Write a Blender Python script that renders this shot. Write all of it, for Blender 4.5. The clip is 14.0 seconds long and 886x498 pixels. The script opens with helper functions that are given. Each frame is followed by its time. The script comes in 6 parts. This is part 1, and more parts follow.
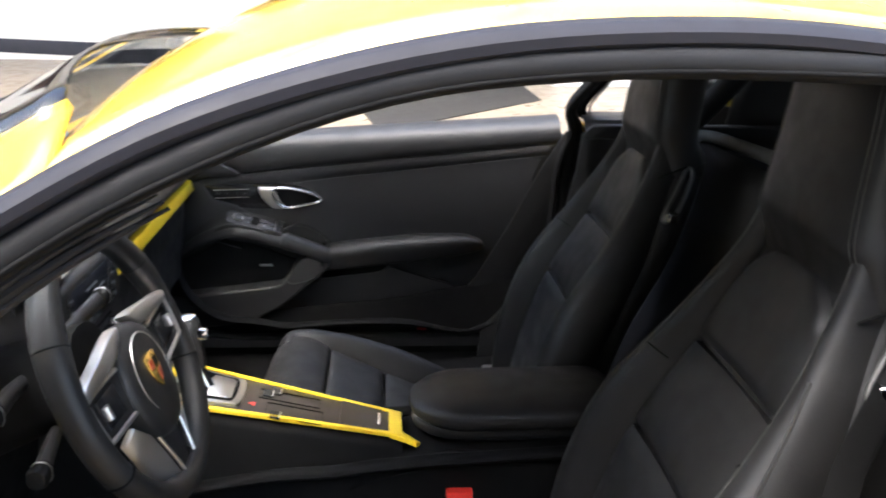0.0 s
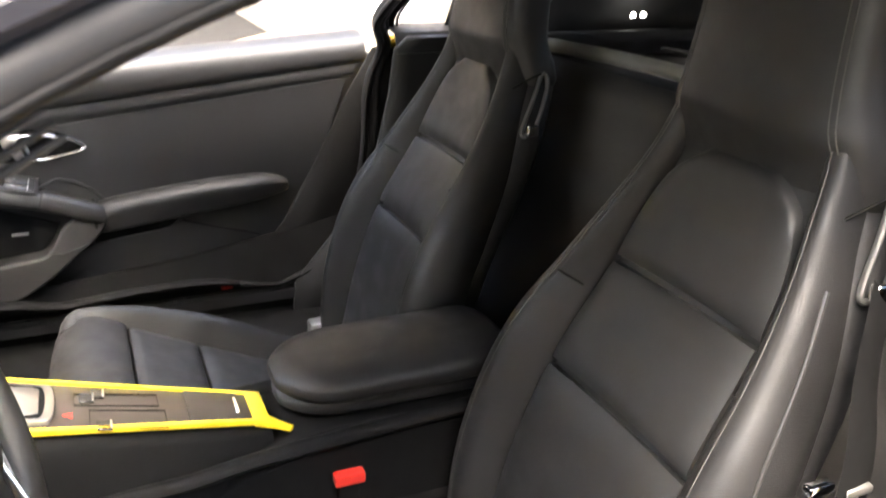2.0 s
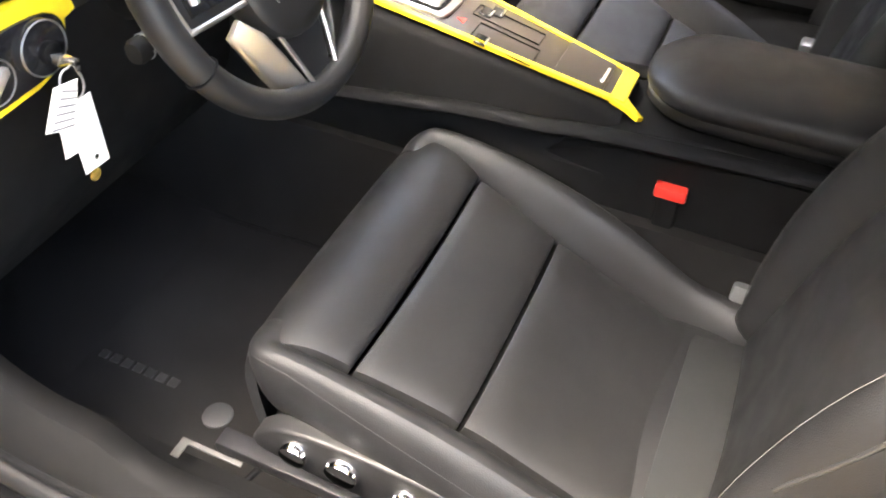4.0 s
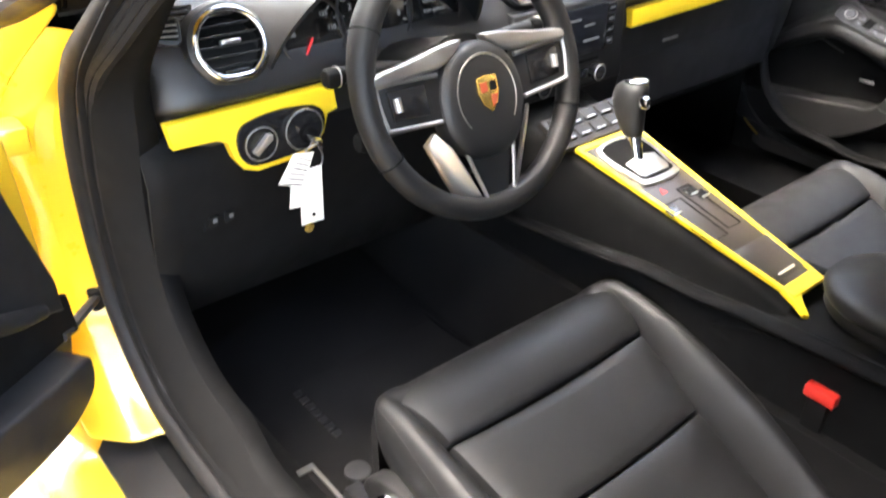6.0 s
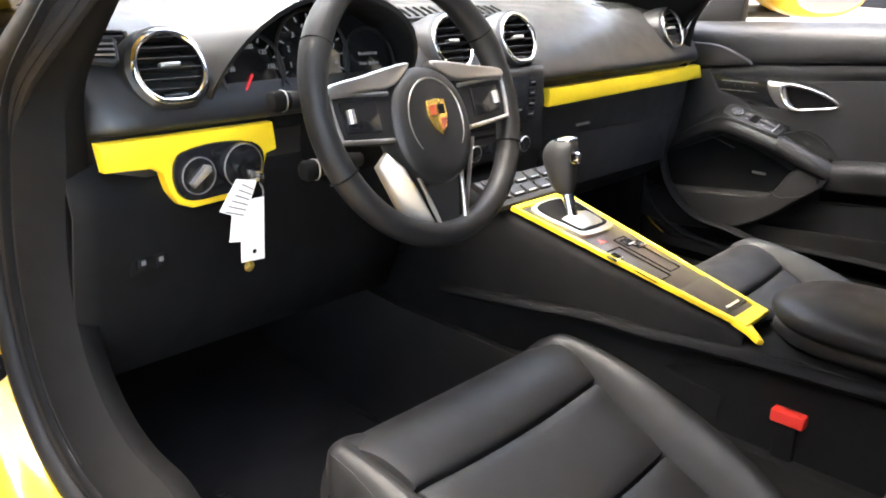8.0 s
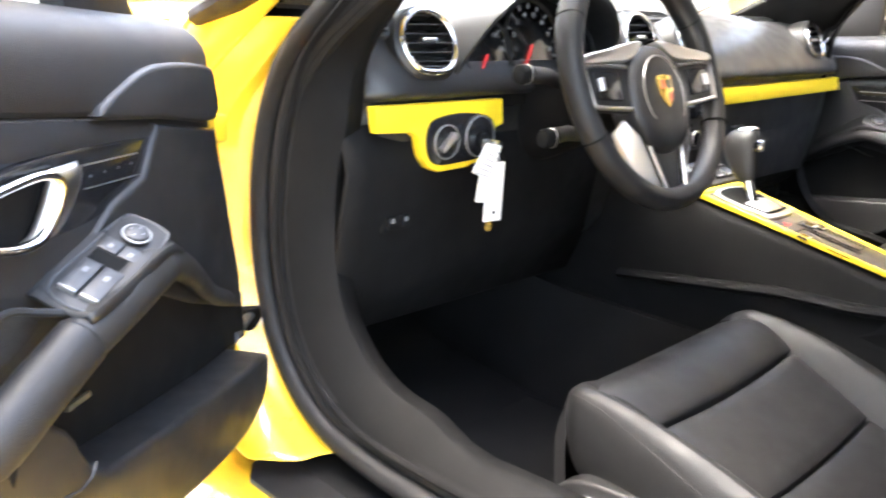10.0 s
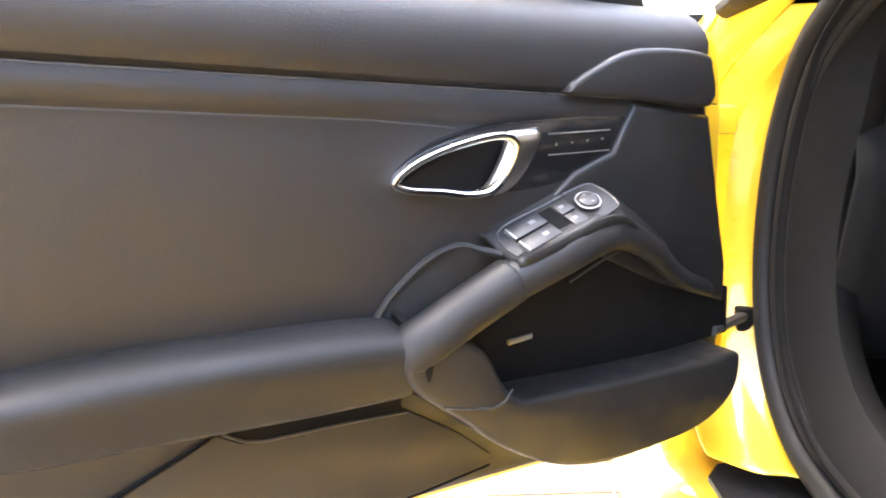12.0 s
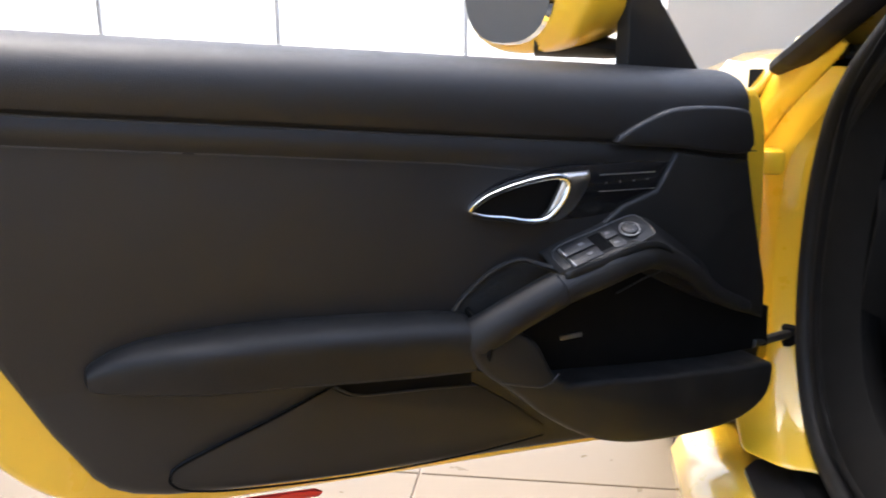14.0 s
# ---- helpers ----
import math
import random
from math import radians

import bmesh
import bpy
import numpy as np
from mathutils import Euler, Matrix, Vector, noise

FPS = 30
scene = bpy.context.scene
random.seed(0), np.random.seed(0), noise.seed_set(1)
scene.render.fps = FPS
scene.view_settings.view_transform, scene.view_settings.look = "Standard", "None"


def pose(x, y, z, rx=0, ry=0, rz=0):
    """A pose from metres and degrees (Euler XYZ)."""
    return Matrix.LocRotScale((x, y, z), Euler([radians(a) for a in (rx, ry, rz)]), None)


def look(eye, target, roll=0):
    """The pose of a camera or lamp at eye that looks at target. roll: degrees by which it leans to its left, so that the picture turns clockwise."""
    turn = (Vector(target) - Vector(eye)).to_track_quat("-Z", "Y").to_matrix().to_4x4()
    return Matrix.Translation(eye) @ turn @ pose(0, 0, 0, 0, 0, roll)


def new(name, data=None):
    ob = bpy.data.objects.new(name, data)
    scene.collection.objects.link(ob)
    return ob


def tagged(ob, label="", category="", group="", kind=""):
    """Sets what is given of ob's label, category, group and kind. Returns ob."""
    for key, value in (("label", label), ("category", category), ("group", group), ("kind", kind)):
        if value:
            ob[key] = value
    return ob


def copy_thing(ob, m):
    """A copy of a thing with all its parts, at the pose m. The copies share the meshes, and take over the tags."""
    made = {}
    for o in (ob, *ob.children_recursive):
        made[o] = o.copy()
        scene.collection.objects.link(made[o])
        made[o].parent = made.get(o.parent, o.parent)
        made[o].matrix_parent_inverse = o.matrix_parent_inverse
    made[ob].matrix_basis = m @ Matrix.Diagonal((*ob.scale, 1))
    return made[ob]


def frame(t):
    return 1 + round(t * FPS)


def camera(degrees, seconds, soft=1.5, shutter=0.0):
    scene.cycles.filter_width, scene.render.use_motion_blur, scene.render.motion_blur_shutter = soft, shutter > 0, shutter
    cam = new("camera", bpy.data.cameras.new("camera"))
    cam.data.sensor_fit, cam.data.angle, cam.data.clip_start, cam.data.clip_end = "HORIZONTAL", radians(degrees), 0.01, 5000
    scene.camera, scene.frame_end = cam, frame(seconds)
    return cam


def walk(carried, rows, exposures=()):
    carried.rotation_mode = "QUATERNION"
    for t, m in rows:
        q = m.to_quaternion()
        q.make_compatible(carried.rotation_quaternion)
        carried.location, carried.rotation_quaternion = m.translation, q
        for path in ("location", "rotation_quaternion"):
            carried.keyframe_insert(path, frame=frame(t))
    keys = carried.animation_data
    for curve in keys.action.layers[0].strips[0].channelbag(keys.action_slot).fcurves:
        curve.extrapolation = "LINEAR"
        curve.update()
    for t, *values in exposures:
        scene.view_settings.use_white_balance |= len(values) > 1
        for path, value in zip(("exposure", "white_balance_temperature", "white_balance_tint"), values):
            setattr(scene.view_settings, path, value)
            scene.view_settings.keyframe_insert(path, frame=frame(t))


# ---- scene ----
cam = camera(55.7, 14.0, soft=1.8, shutter=0.3)
PATH = [
    (0, (-1.315, -0.286, 1.307), (0.587, -0.417, 0.702), 1.1),
    (0.5, (-1.289, -0.196, 1.293), (0.536, -0.753, 0.693), 1.5),
    (1, (-1.207, -0.11, 1.29), (0.496, -0.977, 0.702), 2.0),
    (1.5, (-1.108, -0.049, 1.264), (0.571, -0.951, 0.659), 1.9),
    (2, (-1.057, -0.128, 1.226), (0.651, -0.869, 0.494), 1.4),
    (2.5, (-1.029, -0.253, 1.211), (0.64, -0.697, 0.204), 1.2),
    (3, (-1.04, -0.325, 1.233), (0.482, -0.353, -0.064), 1.0),
    (3.5, (-1.04, -0.397, 1.228), (0.358, -0.081, -0.168), 1.1),
    (3.7, (-1.036, -0.421, 1.224), (0.33, -0.001, -0.174), 1.3),
    (5.8, (-1.027, -0.734, 1.256), (0.011, 0.515, 0.09), 0.8),
    (6, (-1.045, -0.728, 1.244), (0.044, 0.57, 0.181), 1.1),
    (6.5, (-1.045, -0.718, 1.175), (0.134, 0.673, 0.353), 1.6),
    (7, (-1.06, -0.71, 1.125), (0.158, 0.689, 0.377), 1.7),
    (7.2, (-1.072, -0.707, 1.101), (0.175, 0.674, 0.366), 1.8),
    (9.3, (-1.337, -0.667, 0.985), (0.241, 0.438, 0.449), 2.9),
    (9.5, (-1.374, -0.645, 0.971), (0.192, 0.483, 0.445), 2.8),
    (10, (-1.386, -0.607, 0.95), (-0.025, 0.749, 0.395), 2.4),
    (10.5, (-1.324, -0.609, 0.936), (-0.291, 1.012, 0.382), 1.4),
    (11, (-1.286, -0.629, 0.919), (-0.606, 1.171, 0.371), 0.6),
    (11.5, (-1.271, -0.659, 0.914), (-0.913, 1.234, 0.377), -0.0),
    (12, (-1.235, -0.705, 0.913), (-1.175, 1.225, 0.392), -0.7),
    (12.5, (-1.189, -0.758, 0.913), (-1.395, 1.165, 0.402), -1.1),
    (13, (-1.153, -0.818, 0.918), (-1.512, 1.087, 0.425), -0.9),
    (13.5, (-1.146, -0.873, 0.931), (-1.583, 1.017, 0.446), -0.8),
    (14, (-1.157, -0.931, 0.978), (-1.421, 0.988, 0.479), -0.4),
]
EXPOSURE = [(0, 2.35, 6150, 7), (1.0, 2.75, 6250, 7), (1.5, 2.95, 6450, 8), (2.0, 3.75, 6900, 8), (2.5, 4.45, 7100, 8), (3.0, 4.48, 7100, 8), (3.7, 4.15, 7000, 8), (5.8, 3.65, 6700, 7), (7.2, 3.25, 6800, 7),
            (9.3, 3.85, 6600, 6), (10.5, 3.8, 6650, 8), (11.2, 3.88, 6750, 9), (12.0, 3.6, 6800, 10), (12.5, 3.25, 6800, 11), (13.0, 2.8, 6750, 11), (13.5, 2.42, 6600, 10), (14.0, 1.5, 6300, 9)]
walk(cam, [(t, look(eye, target, roll)) for t, eye, target, roll in PATH], EXPOSURE)

# ---- light ----
world = bpy.data.worlds.new("hall_sky")
scene.world = world
world.use_nodes = True
sky = world.node_tree.nodes.new("ShaderNodeTexSky")
sky.sky_type, sky.sun_disc = "NISHITA", False
sky.air_density, sky.dust_density, sky.ozone_density = 1.0, 5.0, 1.5
sky.sun_elevation, sky.sun_rotation = radians(68), radians(305)
world.node_tree.links.new(sky.outputs[0], world.node_tree.nodes["Background"].inputs[0])
world.node_tree.nodes["Background"].inputs[1].default_value = 0.30
sun = new("sun", bpy.data.lights.new("sun", "SUN"))
sun.data.energy, sun.data.angle, sun.data.color = 0.3, radians(30), (1.0, 0.95, 0.88)
sun.matrix_basis = look((-2.6, 1.8, 8), (0, 0, 0))


# ---- tools ----
def V(*p):
    return Vector(p)


def crom(pts, n, closed=False):
    """A smooth curve through points, n steps a span."""
    pts = [Vector(p) for p in pts]
    k, out = len(pts), []
    for i in range(k if closed else k - 1):
        if closed:
            a, b, c, d = (pts[(i + j - 1) % k] for j in range(4))
        else:
            a, b, c, d = pts[max(i - 1, 0)], pts[i], pts[i + 1], pts[min(i + 2, k - 1)]
        for s in range(n):
            t = s / n
            out.append(0.5 * ((2 * b) + (c - a) * t + (2 * a - 5 * b + 4 * c - d) * t * t + (3 * b - a - 3 * c + d) * t**3))
    if not closed:
        out.append(pts[-1])
    return out


def curve(table):
    """A smooth function of one number from a table of (number, value)."""
    xs = [r[0] for r in table]
    ys = [r[1] for r in table]

    def f(x):
        x = min(max(x, xs[0]), xs[-1])
        i = max(j for j in range(len(xs) - 1) if xs[j] <= x)
        t = (x - xs[i]) / (xs[i + 1] - xs[i])
        m0 = (ys[i + 1] - ys[max(i - 1, 0)]) / (xs[i + 1] - xs[max(i - 1, 0)]) * (xs[i + 1] - xs[i])
        j = min(i + 2, len(xs) - 1)
        m1 = (ys[j] - ys[i]) / (xs[j] - xs[i]) * (xs[i + 1] - xs[i])
        return (2 * t**3 - 3 * t * t + 1) * ys[i] + (t**3 - 2 * t * t + t) * m0 + (3 * t * t - 2 * t**3) * ys[i + 1] + (t**3 - t * t) * m1

    return f


def loft(rings, closed=True, caps=True):
    """A skin over rings of equally many points."""
    bm = bmesh.new()
    rows = [[bm.verts.new(p) for p in r] for r in rings]
    n = len(rows[0])
    for a, b in zip(rows, rows[1:]):
        for i in range(n if closed else n - 1):
            j = (i + 1) % n
            bm.faces.new((a[i], a[j], b[j], b[i]))
    if closed and caps:
        bm.faces.new(rows[0][::-1])
        bm.faces.new(rows[-1])
    bmesh.ops.recalc_face_normals(bm, faces=bm.faces)
    return bm


def join(*bms):
    """One bmesh from several."""
    out = bms[0]
    for b in bms[1:]:
        me = bpy.data.meshes.new("joined")
        b.to_mesh(me)
        out.from_mesh(me)
        bpy.data.meshes.remove(me)
        b.free()
    return out


def ring(c, ax, ay, rx, ry, n=20, p=2.0):
    """A superellipse round c in the plane of ax and ay."""
    out = []
    for i in range(n):
        a = 2 * math.pi * i / n
        ca, sa = math.cos(a), math.sin(a)
        out.append(Vector(c) + Vector(ax) * (rx * math.copysign(abs(ca) ** (2 / p), ca)) + Vector(ay) * (ry * math.copysign(abs(sa) ** (2 / p), sa)))
    return out


def tube(pts, r, n=10, closed=False, flat=1.0, up=None):
    """A round bar along points; r may be a number or a list; flat squeezes it along up."""
    pts = [Vector(p) for p in pts]
    k, rings, side = len(pts), [], None
    for i, p in enumerate(pts):
        d = (pts[(i + 1) % k] - pts[i - 1]) if closed else (pts[min(i + 1, k - 1)] - pts[max(i - 1, 0)])
        d.normalize()
        if up is not None:
            side = d.cross(Vector(up)).normalized()
        elif side is None:
            side = d.orthogonal().normalized()
        else:
            side = (side - d * side.dot(d)).normalized()
        rad = r[i] if isinstance(r, (list, tuple)) else r
        rings.append(ring(p, side, side.cross(d), rad, rad * flat, n))
    if closed:
        rings.append(rings[0])
    bm = loft(rings, caps=not closed)
    if closed:
        bmesh.ops.remove_doubles(bm, verts=bm.verts, dist=1e-6)
    return bm


def slab(outline, h, m=None, bevel=0.002, seg=2, low=0.0):
    """A plate from a flat outline (x, y), from z = low to low + h, with rounded edges."""
    bm = bmesh.new()
    n = len(outline)
    lo = [bm.verts.new((p[0], p[1], low)) for p in outline]
    hi = [bm.verts.new((p[0], p[1], low + h)) for p in outline]
    bm.faces.new(lo[::-1])
    bm.faces.new(hi)
    for i in range(n):
        bm.faces.new((lo[i], lo[(i + 1) % n], hi[(i + 1) % n], hi[i]))
    bmesh.ops.recalc_face_normals(bm, faces=bm.faces)
    if bevel:
        top = [e for e in bm.edges if all(v in hi for v in e.verts)]
        bmesh.ops.bevel(bm, geom=top, offset=bevel, segments=seg, profile=0.5, affect="EDGES", clamp_overlap=True)
    if m is not None:
        bm.transform(m)
    return bm


def box(x0, x1, y0, y1, z0, z1, bevel=0.004, seg=2, m=None):
    bm = bmesh.new()
    bmesh.ops.create_cube(bm, size=1.0)
    bm.transform(Matrix.Translation(((x0 + x1) / 2, (y0 + y1) / 2, (z0 + z1) / 2)) @ Matrix.Diagonal((x1 - x0, y1 - y0, z1 - z0, 1)))
    if bevel:
        bmesh.ops.bevel(bm, geom=list(bm.edges), offset=bevel, segments=seg, profile=0.5, affect="EDGES", clamp_overlap=True)
    if m is not None:
        bm.transform(m)
    return bm


def disc(r, h, m, n=28, bevel=0.001):
    return slab([(r * math.cos(2 * math.pi * i / n), r * math.sin(2 * math.pi * i / n)) for i in range(n)], h, m, bevel)


def axes(o, x, y):
    """The pose with origin o, first axis x and second axis near y."""
    x = Vector(x).normalized()
    z = x.cross(Vector(y)).normalized()
    y = z.cross(x)
    m = Matrix((x, y, z)).transposed().to_4x4()
    m.translation = o
    return m


def pillow(f, nu, nv, puff, power=6.0, deep=0.012):
    """A stuffed pad over the surface f(u, v), its border drawn in."""
    rows, e = [], 1e-3
    for j in range(nv + 1):
        row = []
        v = 0.5 - 0.5 * math.cos(math.pi * j / nv) if nv > 3 else j / nv
        for i in range(nu + 1):
            u = 0.5 - 0.5 * math.cos(math.pi * i / nu)
            p = f(u, v)
            nrm = (f(min(u + e, 1), v) - f(max(u - e, 0), v)).cross(f(u, min(v + e, 1)) - f(u, max(v - e, 0)))
            nrm = nrm.normalized() if nrm.length > 1e-12 else V(0, 0, 1)
            w = (1 - abs(2 * u - 1) ** power) * (1 - abs(2 * v - 1) ** power)
            row.append(p + nrm * (puff * max(w, 0) ** 0.5 - (deep if w <= 1e-9 else 0)))
        rows.append(row)
    return loft(rows, closed=False)


INVERSE = {}


def thing(name, m, label, category, group="", kind=""):
    ob = tagged(new(name), label, category, group, kind)
    ob.empty_display_size = 0.05
    ob.matrix_basis = m
    INVERSE[ob] = m.inverted()
    return ob


def finish(ob, bm, mat, smooth=True, sub=0, solid=0.0, bevel=0.0):
    if smooth:
        for f in bm.faces:
            f.smooth = True
    bm.to_mesh(ob.data)
    bm.free()
    ob.data.materials.append(mat)
    if solid:
        md = ob.modifiers.new("thickness", "SOLIDIFY")
        md.thickness, md.offset = abs(solid), (1 if solid > 0 else -1)
    if bevel:
        md = ob.modifiers.new("edges", "BEVEL")
        md.width, md.segments, md.limit_method = bevel, 2, "ANGLE"
    if sub:
        md = ob.modifiers.new("round", "SUBSURF")
        md.levels = md.render_levels = sub
    if smooth:
        ob.data.set_sharp_from_angle(angle=radians(42))
    return ob


def part(name, bm, mat, parent, label="", local=False, **kw):
    """One mesh under a thing or a part. The bmesh is in world places, or in the thing's own with local."""
    top = parent
    while top.parent:
        top = top.parent
    if not local:
        bm.transform(INVERSE[top])
    ob = new(name, bpy.data.meshes.new(name))
    ob.parent = parent
    if label:
        ob["label"] = label
    return finish(ob, bm, mat, **kw)


def structure(name, bm, mat, label="", category="", **kw):
    ob = tagged(new(name, bpy.data.meshes.new(name)), label, category, "", "structure")
    return finish(ob, bm, mat, **kw)


def words(text, size, m, mat, parent, name="lettering"):
    """Raised writing, as a mesh under its part."""
    cu = bpy.data.curves.new("lettering", "FONT")
    cu.body, cu.size, cu.extrude, cu.align_x, cu.align_y = text, size, 0.0002, "CENTER", "CENTER"
    tmp = new("lettering", cu)
    me = bpy.data.meshes.new_from_object(tmp.evaluated_get(bpy.context.evaluated_depsgraph_get()))
    bpy.data.objects.remove(tmp)
    bm = bmesh.new()
    bm.from_mesh(me)
    bpy.data.meshes.remove(me)
    bm.transform(m)
    return part(name, bm, mat, parent, smooth=False)


# ---- materials ----
def mat(name, base, rough=0.5, metal=0.0, grain=0.0, scale=400.0, vary=0.15, coat=0.0, spec=0.5, cells=False, patch=6.0, rvary=0.1):
    """A surface with fine relief at grain scale and slow variation of colour and gloss."""
    m = bpy.data.materials.new(name)
    m.use_nodes = True
    nt = m.node_tree
    b = nt.nodes["Principled BSDF"]
    b.inputs["Metallic"].default_value = metal
    b.inputs["Specular IOR Level"].default_value = spec
    b.inputs["Coat Weight"].default_value = coat
    b.inputs["Coat Roughness"].default_value = 0.06
    co = nt.nodes.new("ShaderNodeTexCoord")
    slow = nt.nodes.new("ShaderNodeTexNoise")
    slow.inputs["Scale"].default_value, slow.inputs["Detail"].default_value = patch, 6
    nt.links.new(co.outputs["Object"], slow.inputs["Vector"])
    ramp = nt.nodes.new("ShaderNodeMapRange")
    ramp.inputs["From Min"].default_value, ramp.inputs["From Max"].default_value = 0.3, 0.7
    ramp.inputs["To Min"].default_value, ramp.inputs["To Max"].default_value = 1 - vary, 1 + vary
    nt.links.new(slow.outputs["Fac"], ramp.inputs["Value"])
    mul = nt.nodes.new("ShaderNodeMix")
    mul.data_type, mul.blend_type = "RGBA", "MULTIPLY"
    mul.inputs["Factor"].default_value = 1.0
    mul.inputs["A"].default_value = (*base, 1)
    nt.links.new(ramp.outputs["Result"], mul.inputs["B"])
    nt.links.new(mul.outputs["Result"], b.inputs["Base Color"])
    r2 = nt.nodes.new("ShaderNodeMapRange")
    r2.inputs["From Min"].default_value, r2.inputs["From Max"].default_value = 0.3, 0.7
    r2.inputs["To Min"].default_value, r2.inputs["To Max"].default_value = max(rough - rvary, 0.02), min(rough + rvary, 1)
    s2 = nt.nodes.new("ShaderNodeTexNoise")
    s2.inputs["Scale"].default_value, s2.inputs["Detail"].default_value = patch * 4, 4
    nt.links.new(co.outputs["Object"], s2.inputs["Vector"])
    nt.links.new(s2.outputs["Fac"], r2.inputs["Value"])
    nt.links.new(r2.outputs["Result"], b.inputs["Roughness"])
    if grain:
        if cells:
            fine = nt.nodes.new("ShaderNodeTexVoronoi")
            fine.inputs["Scale"].default_value = scale
            out = fine.outputs["Distance"]
        else:
            fine = nt.nodes.new("ShaderNodeTexNoise")
            fine.inputs["Scale"].default_value, fine.inputs["Detail"].default_value = scale, 3
            out = fine.outputs["Fac"]
        nt.links.new(co.outputs["Object"], fine.inputs["Vector"])
        bump = nt.nodes.new("ShaderNodeBump")
        bump.inputs["Strength"].default_value, bump.inputs["Distance"].default_value = grain, 0.0006
        nt.links.new(out, bump.inputs["Height"])
        nt.links.new(bump.outputs["Normal"], b.inputs["Normal"])
    return m


LEATHER = mat("black_leather", (0.0105, 0.0103, 0.0104), 0.5, grain=0.3, scale=700, cells=True, vary=0.2, spec=0.32)
INSERT = mat("black_leather_insert", (0.011, 0.0108, 0.0107), 0.50, grain=0.3, scale=900, cells=True, vary=0.15, spec=0.38)
PLASTIC = mat("black_soft_plastic", (0.0120, 0.0119, 0.0122), 0.47, grain=0.2, scale=1200, vary=0.12, spec=0.38)
DOORTRIM = mat("door_soft_trim", (0.0140, 0.0142, 0.0154), 0.48, grain=0.4, scale=900, cells=True, vary=0.08, rvary=0.04, spec=0.5)
# black plastic darkened to carry the shade low in the cabin
KNEE = mat("shaded_matte_plastic", (0.0050, 0.0050, 0.0051), 0.75, grain=0.25, scale=1000, vary=0.12, spec=0.1)
SATIN = mat("satin_black_seal", (0.0085, 0.0085, 0.009), 0.6, grain=0.08, scale=300, vary=0.1, spec=0.22)
DASHTOP = mat("dash_leatherette", (0.0130, 0.0128, 0.0128), 0.42, grain=0.3, scale=800, cells=True, vary=0.12, spec=0.55)
GLOSS = mat("gloss_black", (0.012, 0.012, 0.013), 0.12, vary=0.1, rvary=0.04)
# near-black for shade in recesses, also for seams and black parts
BLACK_SHADE = mat("black_and_shade", (0.005, 0.005, 0.005), 0.85, vary=0.1, spec=0.1)
RUBBER = mat("black_rubber", (0.024, 0.024, 0.024), 0.6, grain=0.1, scale=300)
GREYCARPET = mat("grey_carpet", (0.045, 0.043, 0.041), 0.95, grain=1.0, scale=500, vary=0.3, spec=0.1)
CARPET = mat("black_carpet", (0.012, 0.0115, 0.0112), 0.95, grain=1.0, scale=500, vary=0.3, spec=0.05)
LINER = mat("headliner_cloth", (0.04, 0.04, 0.042), 0.9, grain=0.5, scale=900, spec=0.15)
SILVER = mat("satin_silver", (0.62, 0.60, 0.57), 0.38, metal=1.0, grain=0.05, scale=900, vary=0.05)
CHROME = mat("chrome", (0.82, 0.82, 0.82), 0.12, metal=1.0, vary=0.03, rvary=0.05)
YELLOW = mat("yellow_paint", (0.84, 0.525, 0.028), 0.30, coat=1.0, vary=0.03, rvary=0.03)
TRIM = mat("yellow_trim", (0.86, 0.605, 0.025), 0.38, coat=0.4, vary=0.03, rvary=0.05)
RED = mat("red_plastic", (0.62, 0.035, 0.025), 0.35, vary=0.05)
PAPER = mat("paper_tag", (0.8, 0.78, 0.7), 0.7, vary=0.04, patch=40)
INK = mat("grey_ink", (0.12, 0.12, 0.13), 0.8)
CREST = mat("crest_enamel", (0.30, 0.06, 0.03), 0.3, vary=0.1)
GOLD = mat("gold_enamel", (0.75, 0.48, 0.12), 0.25, metal=0.8, vary=0.05)
THREAD = mat("grey_thread", (0.055, 0.053, 0.050), 0.7)
STEEL = mat("bright_buckle", (0.36, 0.355, 0.34), 0.36, metal=0.85)
MESHY = mat("speaker_mesh", (0.012, 0.012, 0.012), 0.7, grain=1.0, scale=700, cells=True)
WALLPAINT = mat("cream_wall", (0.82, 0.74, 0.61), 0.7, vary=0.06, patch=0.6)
# kept dark so the added walls bounce less light onto the car
DIMWALL = mat("dim_brown_wall", (0.24, 0.215, 0.19), 0.6, vary=0.1, patch=0.5)
WHITEWALL = mat("white_panel", (0.78, 0.77, 0.74), 0.5, vary=0.05, patch=0.8)
TILE = mat("cream_tile", (0.215, 0.174, 0.124), 0.34, spec=0.35, vary=0.08, patch=1.3, grain=0.03, scale=60)
GROUT = mat("grout", (0.30, 0.25, 0.2), 0.9)
POST = mat("post_black", (0.02, 0.02, 0.022), 0.4)
BELT = mat("blue_belt", (0.012, 0.013, 0.018), 0.8, spec=0.2)
PICTURE = mat("shop_picture", (0.05, 0.024, 0.018), 0.4, vary=0.9, patch=1.6)
GASKET = mat("satin_moulding", (0.022, 0.022, 0.027), 0.5, vary=0.04, spec=0.12)
# dark grey for the cast shadow laid on the far tiles
SHADOWGREY = mat("floor_shadow_grey", (0.03, 0.029, 0.028), 0.9, grain=0.6, scale=300, spec=0.15)
PIPING = mat("grey_piping", (0.036, 0.036, 0.038), 0.36, vary=0.05)
STRIP = mat("grey_leatherette", (0.0135, 0.014, 0.0135), 0.55, grain=0.3, scale=900, vary=0.08, spec=0.22)
GUIDE = mat("dull_guide_metal", (0.16, 0.158, 0.152), 0.36, metal=0.9, vary=0.05)
